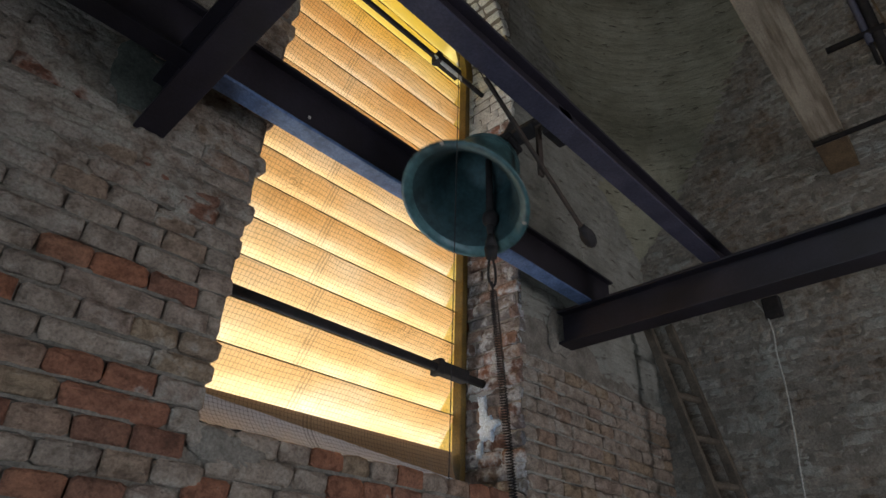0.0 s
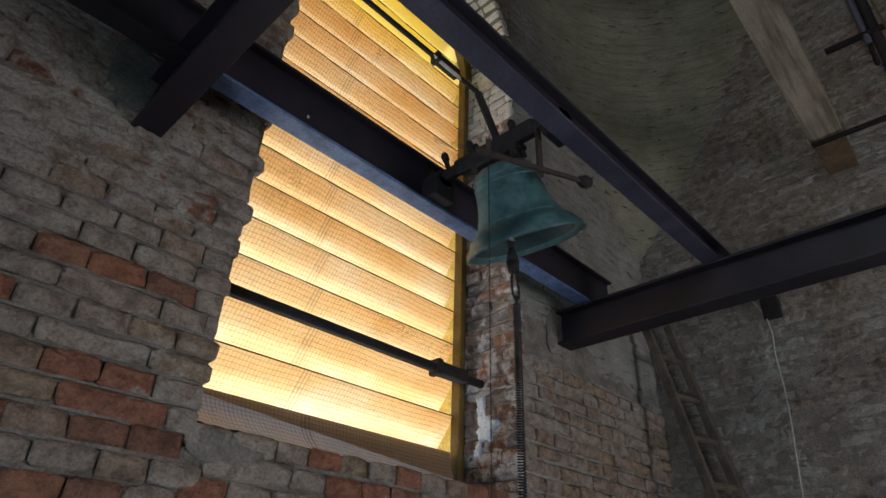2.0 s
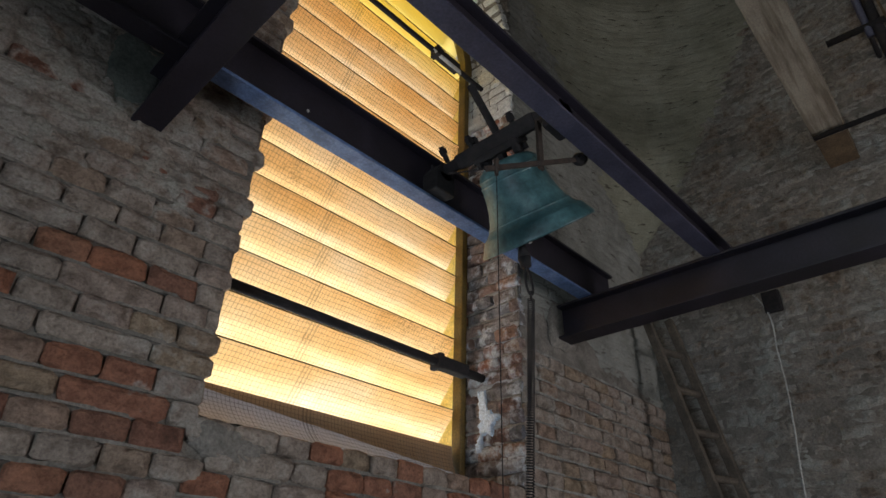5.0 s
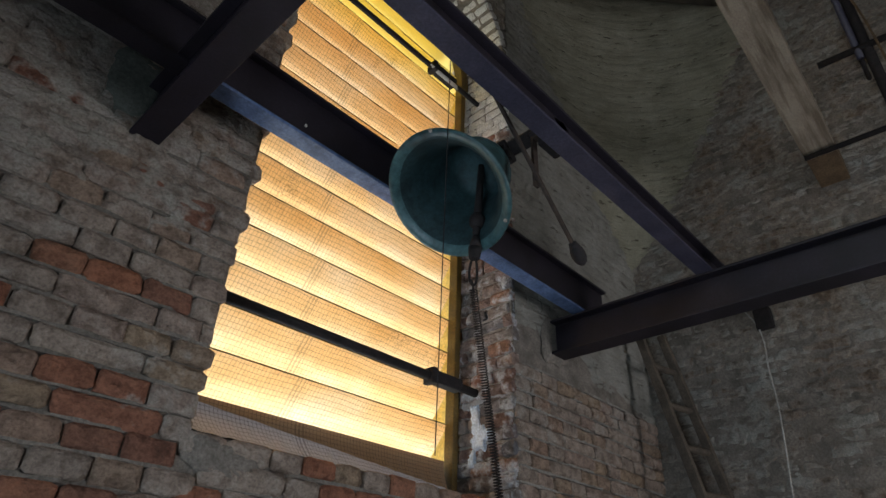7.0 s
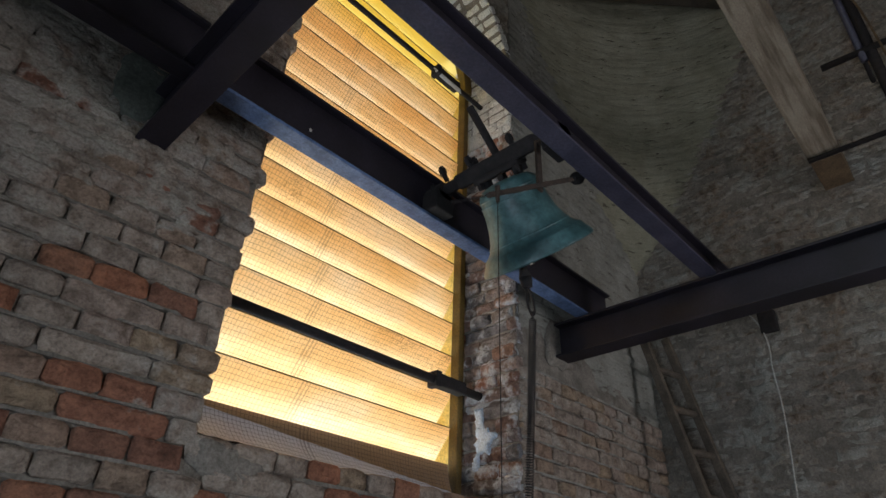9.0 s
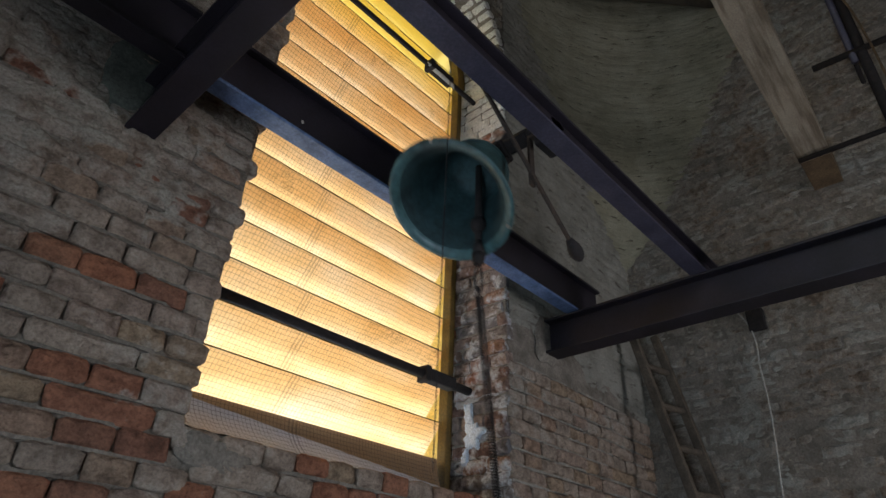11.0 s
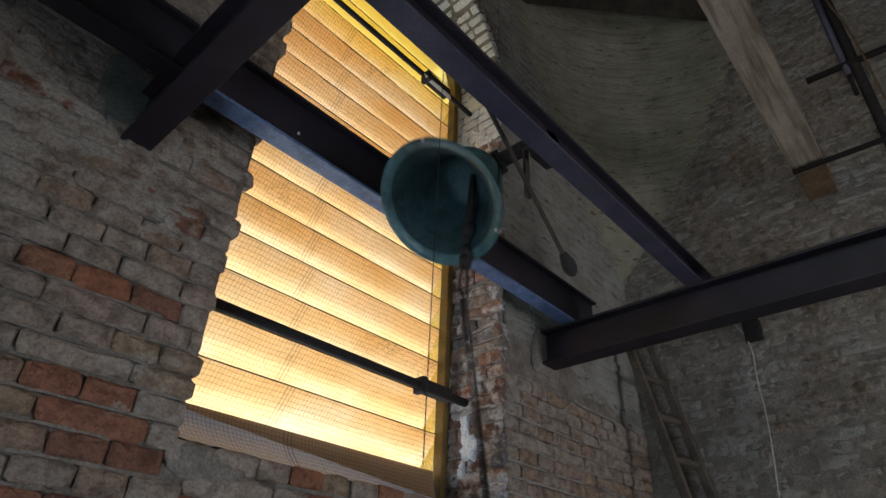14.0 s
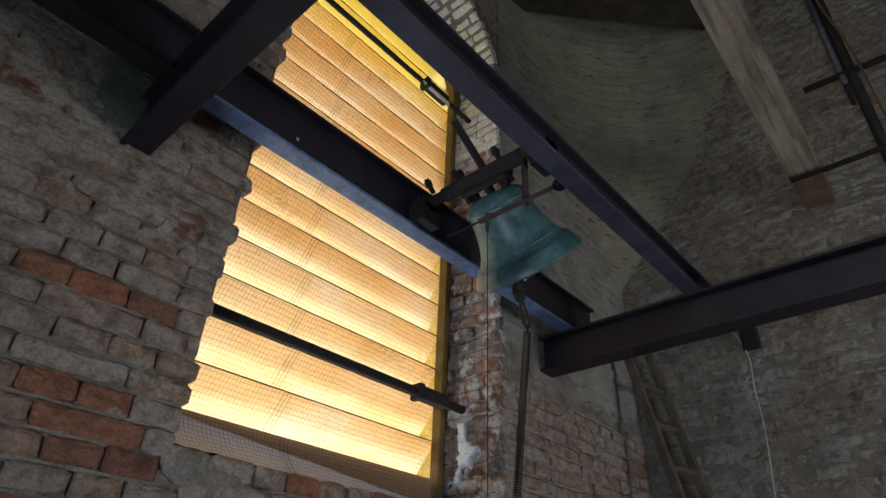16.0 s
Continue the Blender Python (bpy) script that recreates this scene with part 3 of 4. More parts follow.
add_box(bm, -0.023, 0.023, 0.19, 0.27, -0.022, 0.026, 0.01)
add_box(bm, -0.05, 0.05, -0.11, 0.11, -0.05, -0.024, 0.01)
add_rod(bm, (0, -0.3, 0), (0, 0.33, 0), 0.02)
part("yoke", bm, IRON, bell)
for y in (-0.075, 0.0, 0.075):
    bm = bmesh.new()
    add_box(bm, -0.02, 0.02, y - 0.014, y + 0.014, -0.09, -0.03, 0.006)
    part("crown_strap", bm, IRON, bell)
for x, y, h in ((0.02, -0.09, 0.085), (-0.02, 0.1, 0.08), (0.02, 0.1, 0.07), (0.0, 0.25, 0.1)):
    bm = bmesh.new()
    add_rod(bm, (x, y, 0.03), (x, y, h), 0.011)
    add_rod(bm, (x, y, h - 0.035), (x, y, h - 0.01), 0.018, seg=6)
    part("bolt", bm, IRON, bell)
bm = bmesh.new()
add_rod(bm, (0, -0.02, 0.02), (0, 0.0, 0.25), 0.016)
part("stay_bar", bm, IRON, bell)
for x, y in ((0.034, -0.09), (-0.034, -0.09), (0.034, 0.09), (-0.034, 0.09)):
    bm = bmesh.new()
    add_rod(bm, (x, y, -0.075), (x, y, -0.045), 0.015, seg=6)
    part("nut", bm, IRON, bell)
# two pale dots stand in for highlights on the lip
for a, r, z in ((200, 0.234, -0.412), (318, 0.226, -0.411)):
    bm = bmesh.new()
    add_ball(bm, (r * math.cos(radians(a)), r * math.sin(radians(a)), z), 0.0075, 1, 1, 0.5)
    part("lip_glint", bm, BARE_AND_GLINT, bell, "pale glint modelled on the lip", True)
# clapper
clapper = obj("clapper", mesh_of("clapper_pin", [(0, 0, 0), (0.004, 0, 0), (0, 0.004, 0)], [(0, 1, 2)], RUST), bell, pose(0, 0, -0.11), "rusty iron clapper")
bm = bmesh.new()
add_rod(bm, (0, 0, 0.01), (0, 0, -0.27), 0.012, 0.016)
part("shaft", bm, IRON, clapper, "", True)
bm = bmesh.new()
add_ball(bm, (0, 0, -0.262), 0.03, 1, 1, 1.25)
add_rod(bm, (0, 0, -0.27), (0, 0, -0.33), 0.018, 0.012)
add_rod(bm, (0, 0, -0.33), (0, 0, -0.385), 0.012, 0.025)
add_rod(bm, (0, 0, -0.385), (0, 0, -0.425), 0.025, 0.02)
part("ball", bm, IRON, clapper, "", True)
bm = bmesh.new()
pts = [(0.019 * math.sin(a) * (1 - 0.35 * math.cos(a)), 0, -0.475 - 0.06 * -math.cos(a)) for a in [2 * math.pi * i / 16 for i in range(16)]]
for a, b in zip(pts, pts[1:] + pts[:1]):
    add_rod(bm, a, b, 0.0045, seg=6)
part("hook", bm, IRON, clapper)


# bearings on the two beams
def bearing(y0, y1):
    b = tagged(new("bearing_block"), "black iron bearing block bolted to a steel beam", "bearing", "bearings of the bell")
    b.location = (PIV.x, (y0 + y1) / 2, 3.18)
    w = (y1 - y0) / 2
    bm = bmesh.new()
    add_box(bm, -0.055, 0.055, -w, w, -0.1, 0.0, 0.008)
    add_rod(bm, (0, -w, 0.005), (0, w, 0.005), 0.042, seg=18)
    part("housing", bm, IRON, b)
    for x in (-0.04, 0.04):
        bm = bmesh.new()
        add_rod(bm, (x, 0, -0.02), (x, 0, 0.035), 0.009, seg=8)
        part("bolt", bm, IRON, b)


bearing(1.455, 1.543)
bearing(0.86, 0.925)

# lever with a counterweight, hung in a strap beside the bell
LEV = Vector((1.44, 0.955, 2.94))
hanger = tagged(new("hanger_strap"), "flat rusty iron strap hanging beside the bell", "strap")
hanger.location = LEV
bm = bmesh.new()
add_box(bm, -0.014, 0.014, -0.006, 0.006, -0.02, 0.2, 0.003)
add_box(bm, -0.014, 0.014, -0.06, 0.006, 0.195, 0.207, 0.003)
part("strap", bm, RUST, hanger)
lever = tagged(new("lever"), "rusty iron lever with a weight, rocking with the bell", "lever")
lever.location = LEV
bm = bmesh.new()
add_box(bm, -0.38, 0.27, -0.021, -0.009, -0.009, 0.009, 0.003)
part("bar", bm, RUST, lever)
bm = bmesh.new()
add_rod(bm, (-0.37, -0.012, 0), (-0.565, -0.008, 0), 0.0025, seg=6)
part("wire_tail", bm, IRON, lever)
bm = bmesh.new()
add_ball(bm, (0.3, -0.015, 0), 0.03, 1.5, 0.9, 0.9)
add_rod(bm, (0.25, -0.015, 0), (0.28, -0.015, 0), 0.014, 0.022)
part("weight", bm, IRON, lever, "", True)

# thin cord beside the bell
cord = tagged(new("pull_cord"), "thin dark cord hanging beside the bell", "cord")
bm = bmesh.new()
add_rod(bm, (0, 0, 0), (0, 0, -1.4), 0.0014, seg=6)
part("cord", bm, IRON, cord)
bm = bmesh.new()
add_rod(bm, (0, 0, 0.01), (0, 0, -0.05), 0.009, 0.006, seg=8)
part("toggle", bm, RUST, cord)

# long coil spring that holds the clapper down
ANCHOR = Vector((1.57, 1.18, 1.5))
spring = tagged(new("coil_spring"), "long dark coil spring tied to the clapper's hook", "spring")
spring.location = ANCHOR + Vector((0, 0, 1.06))
bm = bmesh.new()
turns, per, rad, tube = 115, 10, 0.0125, 0.0024
prev = None
for i in range(turns * per + 1):
    a = 2 * math.pi * i / per
    z = -0.02 - 0.97 * i / (turns * per)
    c = Vector((math.cos(a), math.sin(a), 0))
    ring = [bm.verts.new(c * (rad + tube * math.cos(k * 2.0944)) + Vector((0, 0, z + tube * math.sin(k * 2.0944)))) for k in range(3)]
    if prev:
        for k in range(3):
            bm.faces.new((prev[k], prev[(k + 1) % 3], ring[(k + 1) % 3], ring[k]))
    prev = ring
part("coil", bm, IRON, spring)
bm = bmesh.new()
add_rod(bm, (0, 0, -0.03), (0, 0, 0.012), 0.004, seg=6)
part("end_hook", bm, IRON, spring)
bm = bmesh.new()
add_rod(bm, (0, 0, -0.98), (0, 0, -1.06), 0.004, seg=6)
part("end_hook", bm, IRON, spring)
stay = tagged(new("anchor_rope"), "dark anchor rope from the floor to the spring", "rope")
stay.location = (ANCHOR.x, ANCHOR.y, 0)
bm = bmesh.new()
add_rod(bm, (0, 0, 0.01), (0, 0, ANCHOR.z + 0.03), 0.006, seg=8)
part("rope", bm, IRON, stay)
bm = bmesh.new()
add_box(bm, -0.05, 0.05, -0.05, 0.05, 0.0, 0.015, 0.003)
part("floor_plate", bm, IRON, stay)

# ---- timbers ----
timber = tagged(new("timber_beam"), "pale planed timber beam ending brown in the wall", "timber")
timber.matrix_basis = pose(3.9, 0.322, 4.05, 0, 0, 181.7)
bm = bmesh.new()
add_box(bm, 0.36, 4.6, -0.085, 0.085, 0, 0.17, 0.006)
part("shaft", bm, TIMBER, timber)
bm = bmesh.new()
add_box(bm, 0.0, 0.36, -0.083, 0.083, 0.003, 0.17, 0.006)
part("end_piece", bm, BROWN_WOOD, timber, "brown unbleached timber end")
tie = tagged(new("corner_timber"), "dark timber laid across the tower corner", "timber")
tie.matrix_basis = pose(3.12, 1.2, 6.05, 0, 0, -43)
bm = bmesh.new()
add_box(bm, -0.95, 0.95, -0.09, 0.09, 0, 0.18, 0.008)
part("shaft", bm, DARK_WOOD, tie)
# black block set in a small pocket of the east wall
stub = tagged(new("pocket_block"), "black block in a pocket of the brick wall", "timber")
stub.location = (X1, 1.05, 3.2)
bm = bmesh.new()
add_box(bm, -0.03, 0.1, -0.165, -0.06, 0.01, 0.15, 0.012)
part("stub", bm, IRON, stub)

# black iron bars high beside the timber
rack = tagged(new("iron_bracket"), "black iron rods and pipe fixed high on the wall", "bracket")
rack.location = (3.6, 0, 4.7)
for nm, a, b, r in (("cross_bar", (-0.14, 0.39, -0.68), (-0.1, -1.2, -0.68), 0.016), ("cross_bar", (0, 0.16, 0.065), (0, -1.1, 0.0), 0.022),
                    ("pipe", (0, -0.06, -0.03), (0, -0.08, 1.9), 0.02), ("flat_bar", (0.02, -0.1, -0.8), (0.02, -0.135, 1.9), 0.03),
                    ("wall_tie", (0, -0.06, 0.02), (0.3, -0.06, 0.02), 0.014), ("wall_tie", (0.0, -0.5, 0.03), (0.3, -0.5, 0.03), 0.014),
                    ("wall_tie", (-0.11, -0.5, -0.68), (0.3, -0.5, -0.68), 0.014)):
    bm = bmesh.new()
    add_rod(bm, a, b, r)
    part(nm, bm, PIPE_AND_LIT_FLANGE if nm == "pipe" and r < 0.025 else IRON, rack, "", True)

# pale cable slung beside the iron bars
cu = bpy.data.curves.new("cable", "CURVE")
cu.dimensions, cu.bevel_depth, cu.bevel_resolution = "3D", 0.007, 3
sp = cu.splines.new("BEZIER")
way = [(3.5, -0.05, TOP), (3.5, -0.116, 5.28), (3.5, -0.15, 4.98), (3.5, -0.162, 4.7), (3.5, -0.168, 4.26), (3.6, -0.2, 3.9), (3.88, -0.3, 3.6)]
sp.bezier_points.add(len(way) - 1)
for p, c in zip(sp.bezier_points, way):
    p.co = c
    p.handle_left_type = p.handle_right_type = "AUTO"
cu.materials.append(BROWN_WOOD)
tagged(new("cable", cu), "pale brown cable slung along the iron bars", "cable")

# ---- ladder in the corner ----
ladder = tagged(new("ladder"), "weathered wooden ladder leaning in the dark corner", "ladder")
ladder.matrix_basis = pose(3.71, 0.9, 0, -12.6, 0, 0)
for x, y in ((-0.13, 0.01), (0.13, -0.045)):
    bm = bmesh.new()
    add_box(bm, x - 0.024, x + 0.024, y - 0.026, y + 0.026, 0.0, 3.4, 0.006)
    part("rail", bm, LADDER_WOOD, ladder)
for i in range(12):
    bm = bmesh.new()
    add_rod(bm, (-0.125, 0.005, 0.12 + 0.272 * i), (0.125, -0.04, 0.12 + 0.272 * i), 0.021, seg=8)
    part("rung", bm, LADDER_WOOD, ladder)

# ---- white cable down the east wall ----
cu = bpy.data.curves.new("cable", "CURVE")
cu.dimensions, cu.bevel_depth, cu.bevel_resolution = "3D", 0.0047, 3
sp = cu.splines.new("BEZIER")
way = [(1.06, 3.4), (0.99, 3.265), (0.967, 3.15), (0.978, 2.97), (0.978, 2.76), (0.994, 2.53), (1.015, 2.32), (1.03, 2.1), (1.02, 1.2), (1.03, 0.0)]
sp.bezier_points.add(len(way) - 1)
for p, (y, z) in zip(sp.bezier_points, way):
    p.co = (X1 - 0.022, y, z)
    p.handle_left_type = p.handle_right_type = "AUTO"
cu.materials.append(CABLE)
tagged(new("cable", cu), "white electric cable hanging down the brick wall", "cable")


# ---- patches on the walls ----
def patch(name, mat, label, w, h, m, amp=0.35, thick=0.012):
    """An uneven flat lump in the local x-z plane, facing -y."""
    bm = bmesh.new()
    n = 44
    mid = bm.verts.new((0, -thick, 0))
    rings = []
    for k, (s, y) in enumerate(((0.6, -thick), (0.88, -thick * 0.8), (1.0, 0.01))):
        ring = []
        for i in range(n):
            a = 2 * math.pi * i / n
            r = s * (1 - amp * 0.5 + amp * (0.6 * noise.noise((math.cos(a) * 1.7 + w * 31, math.sin(a) * 1.7, k * 0.15 + h * 17)) + 0.22 * noise.noise((math.cos(a) * 4 + w, math.sin(a) * 5, k * 0.2))))
            c, q = math.cos(a), math.sin(a)
            k2 = 1 / max(abs(c), abs(q)) ** 0.6
            ring.append(bm.verts.new((w * r * c * k2, y + 0.003 * noise.noise((c * 9, q * 9, k)), h * r * q * k2)))
        rings.append(ring)
    for i in range(n):
        bm.faces.new((mid, rings[0][i], rings[0][(i + 1) % n]))
        for a, b in zip(rings, rings[1:]):
            bm.faces.new((a[i], b[i], b[(i + 1) % n], a[(i + 1) % n]))
    ob = part(name, bm, mat, None, "", True)
    ob.matrix_basis = m
    return tagged(ob, label, "plaster patch")


patch("cement_patch", PATCH, "grey cement patch round a beam end in the wall", 0.1, 0.15, pose(0.3, 1.75, 3.09), 0.25, 0.02)
patch("cement_patch", MORTAR, "pale mortar patch round a beam end in the wall", 0.16, 0.17, pose(2.74, 1.75, 2.97), 0.3, 0.014)
patch("mortar_smear", MORTAR, "rough smear of grey mortar on the bricks", 0.15, 0.06, pose(0.9, 1.75, 1.985, 0, 8, 0), 0.4, 0.012)
patch("lime_splash", LIME_SPLASH, "splash of white lime on the brick reveal", 0.085, 0.1, pose(WX1 - 0.016, 1.965, 2.39, 0, 20, -90), 0.7, 0.012)
patch("lime_splash", LIME_SPLASH, "small spatter of white lime on the brick reveal", 0.04, 0.1, pose(WX1 - 0.016, 2.0, 2.49, 0, -14, -90), 0.75, 0.01)
patch("lime_splash", LIME_SPLASH, "small spatter of white lime on the brick reveal", 0.032, 0.06, pose(WX1 - 0.016, 2.02, 2.28, 0, 10, -90), 0.75, 0.01)


# ---- bricks ----
def brick_shape(w, h, d, seed):
    """An uneven brick with worn corners, its face towards -y: vertices and faces."""
    rg = random.Random(seed)
    c = min(w, h) * rg.uniform(0.06, 0.2)
    out = []
    for sx, sz in ((1, 1), (-1, 1), (-1, -1), (1, -1)):
        pair = [(sx * w / 2, sz * (h / 2 - c)), (sx * (w / 2 - c), sz * h / 2)]
        out += pair if sx * sz > 0 else pair[::-1]
        if (sx, sz) in ((1, 1), (-1, -1)):
            out.append((rg.uniform(-0.15, 0.15) * w, sz * h / 2 * rg.uniform(0.95, 1.06)))
    n = len(out)
    out = [(x + rg.uniform(-0.0045, 0.0045), z + rg.uniform(-0.004, 0.004)) for x, z in out]
    verts = [(x, d, z) for x, z in out] + [(x, 0.005, z) for x, z in out]
    verts += [(x * (1 - rg.uniform(0.008, 0.016) / w), -0.002 + rg.uniform(-0.002, 0.002), z * (1 - rg.uniform(0.01, 0.018) / h)) for x, z in out]
    verts += [(x * (1 - rg.uniform(0.035, 0.06) / w), -0.008 + rg.uniform(-0.003, 0.003), z * (1 - rg.uniform(0.03, 0.04) / h)) for x, z in out]
    faces = [(k * n + i, k * n + (i + 1) % n, (k + 1) * n + (i + 1) % n, (k + 1) * n + i) for k in (0, 1, 2) for i in range(n)]
    verts.append((rg.uniform(-0.1, 0.1) * w, -0.009 + rg.uniform(-0.003, 0.003), 0.0))
    faces += [(3 * n + i, 3 * n + (i + 1) % n, 4 * n) for i in range(n)]
    return verts, faces


HEAD, STRETCH, COURSE, GAP = 0.147, 0.295, 0.0738, 0.0065
SHAPES = {(k, i): brick_shape((HEAD if k == "h" else STRETCH) - GAP, COURSE - GAP, 0.05, 100 * (k == "h") + i) for k in "hs" for i in range(6)}


def lay(origin, u, nrm, length, z0, z1, seed, keep=None, up=(0, 0, 1), stretch=0.28, proud=0.005):
    """Poses of bricks over a field: (kind, variant, matrix). u runs along the course, nrm points out of the face."""
    rg = random.Random(seed)
    o, u, nrm, up = Vector(origin), Vector(u).normalized(), Vector(nrm).normalized(), Vector(up)
    made = []
    z = z0
    while z < z1:
        a = -rg.uniform(0, HEAD)
        tilt = rg.uniform(-0.006, 0.006)
        while a < length:
            kind = "s" if rg.random() < stretch else "h"
            w = (STRETCH if kind == "s" else HEAD) * rg.uniform(0.94, 1.05)
            ca = a + w / 2
            b0, b1 = max(a, 0), min(a + w, length)
            if b1 - b0 > 0.035 and (keep is None or keep(ca, z)):
                sx = (b1 - b0) / (STRETCH if kind == "s" else HEAD)
                at = o + u * ((b0 + b1) / 2) + up * (z + rg.uniform(-0.003, 0.003) + tilt * (ca / max(length, 0.1))) + nrm * rg.uniform(-0.006, proud)
                m = Matrix((u, -nrm, up)).transposed().to_4x4()
                m.translation = at
                made.append((kind, rg.randrange(6), m @ pose(0, 0, 0, rg.uniform(-2, 2), rg.uniform(-0.9, 0.9), rg.uniform(-1.6, 1.6)) @ Matrix.Diagonal((sx, 1, rg.uniform(0.95, 1.04), 1))))
            a += w
        z += COURSE
    return made


def beds(name, origin, u, nrm, length, z0, z1, seed, mat, parent, keep=None):
    """Uneven mortar in the bed joints between the courses, nearly flush with the bricks."""
    rg = random.Random(seed)
    o, u, nrm = Vector(origin), Vector(u), Vector(nrm)
    vs, fs = [], []
    z = z0 - COURSE / 2
    while z < z1:
        n = max(2, int(length / 0.035))
        rows = []
        for i in range(n + 1):
            a = length * i / n
            y = 0.006 * noise.noise((a * 9, z * 40, seed)) + rg.uniform(-0.003, 0.003) - 0.002
            if noise.noise((a * 3.1, z * 17, seed + 9)) < -0.22 or (keep and not keep(a, z - z0)):
                y = -0.024
            h = GAP * 0.5 + rg.uniform(0.0, 0.006)
            rows.append([o + u * a + Vector((0, 0, z + dz)) + nrm * d for dz, d in ((-h, -0.04), (-h * 0.8, y), (h * 0.8, y), (h, -0.04))])
        for r in rows:
            vs.extend(tuple(p) for p in r)
        b = len(vs) - 4 * len(rows)
        for i in range(n):
            for k in range(3):
                fs.append((b + 4 * i + k, b + 4 * i + 4 + k, b + 4 * i + 5 + k, b + 4 * i + 1 + k))
        z += COURSE
    ob = obj(name, mesh_of(name, vs, fs, mat), parent)
    ob["kind"] = "stuff"


def joined(name, bricks, mat, parent):
    vs, fs = [], []
    for kind, i, m in bricks:
        v, f = SHAPES[kind, i]
        b = len(vs)
        vs.extend(tuple(m @ Vector(p)) for p in v)
        fs.extend(tuple(b + k for k in q) for q in f)
    ob = obj(name, mesh_of(name, vs, fs, mat), parent)
    ob["kind"] = "stuff"
    return ob


MESHES = {}


def single(bricks, mat, parent):
    for kind, i, m in bricks:
        key = (kind, i, mat.name)
        if key not in MESHES:
            MESHES[key] = mesh_of("brick", *SHAPES[kind, i], mat)
        obj("brick", MESHES[key], parent, m)


def ragged(z):
    return 0.018 * math.sin(z * 57.1) + 0.016 * math.sin(z * 33.7 + 1)


def bisect(values, a):
    lo, hi = 0, len(values)
    while lo < hi:
        mid = (lo + hi) // 2
        lo, hi = (mid + 1, hi) if values[mid] < a else (lo, mid)
    return lo


def coat(name, origin, u, nrm, length, z0, z1, step, seed, mat, parent, smear=0.0, keep=None, lumps=1.0, rise=0.0):
    """An uneven coat of old mortar over brickwork: sunken joints, proud bricks, lumps and trowel marks."""
    rg = random.Random(seed)
    o, u, nrm = Vector(origin), Vector(u), Vector(nrm)
    rows = []
    for r in range(int((z1 - z0) / COURSE) + 2):
        a, js = -rg.uniform(0, HEAD), []
        while a < length + 0.2:
            a += (STRETCH if rg.random() < 0.25 else HEAD) * rg.uniform(0.93, 1.06)
            js.append((a, rg.random() ** 1.5, rg.uniform(-0.004, 0.004)))
        rows.append(js)
    xs = [[v[0] for v in js] for js in rows]
    na, nz = int(length / step), int((z1 - z0) / step)
    vs, fs = [], []
    for j in range(nz + 1):
        z = z0 + (z1 - z0) * j / nz
        for i in range(na + 1):
            a = length * i / na
            zz = (z - z0 + 0.006 * noise.noise((a * 4, z * 3, seed))) / COURSE
            r = max(0, int(zz))
            c = zz - r
            js = rows[min(r, len(rows) - 1)]
            q = bisect(xs[min(r, len(rows) - 1)], a)
            near, deep, lift = min(((abs(a - x), s, g) for x, s, g in js[max(0, q - 1):q + 1]), key=lambda v: v[0])
            bare = max(0.0, min(1.0, 0.7 - smear - rise * max(0.0, z - 3.3) + 1.3 * noise.noise((a * 2.2, z * 2.6, seed + 5))))
            h = lumps * (0.009 * noise.noise((a * 5, z * 17, seed + 1)) + 0.006 * noise.noise((a * 24, z * 50, seed + 2))) + 1.6 * lift * bare
            h -= 0.014 * bare * math.exp(-(min(c, 1 - c) * COURSE / 0.0075) ** 2)
            h -= 0.034 * deep * (0.2 + 0.8 * bare) * math.exp(-(near / 0.0075) ** 2) * (1 if 0.14 < c < 0.86 else 0.4)
            if lumps > 1:
                h -= 0.12 * max(0.0, noise.noise((a * 8, z * 19, seed + 9)) - 0.28)
            if keep:
                h -= 0.05 * max(0.0, -keep(a, z))
            p = o + u * a + Vector((0, 0, z)) + nrm * h
            vs.append(tuple(p))
    for j in range(nz):
        for i in range(na):
            if keep is None or keep(length * i / na, z0 + (z1 - z0) * j / nz) > -0.45:
                b = j * (na + 1) + i
                fs.append((b, b + 1, b + na + 2, b + na + 1))
    ob = obj(name, mesh_of(name, vs, fs, mat, True), parent)
    ob["kind"] = "stuff"
    return ob


def course(row, z, start, rg):
    """One course west of the window: (right end, tone) of each brick, from a left start."""
    a = start
    for right, tone in row:
        w = right - a
        kind = "s" if w > 0.22 else "h"
        lift = 0.046 if a > 0.74 and z < WZ0 else 0.0   # the courses under the sill lie a little higher
        m = pose(a + w / 2, Y1 + rg.uniform(-0.005, 0.006), z + lift + rg.uniform(-0.002, 0.002), rg.uniform(-1.5, 1.5), rg.uniform(-0.6, 0.6), rg.uniform(-1.2, 1.2))
        one(kind, rg.randrange(6), m @ Matrix.Diagonal((w / (STRETCH if kind == "s" else HEAD), 1, 1, 1)), TONES[tone])
        a = right


def one(kind, i, m, mat, parent=None):
    key = (kind, i, mat.name)
    if key not in MESHES:
        MESHES[key] = mesh_of("brick", *SHAPES[kind, i], mat)
    obj("brick", MESHES[key], parent or wall_north, m)


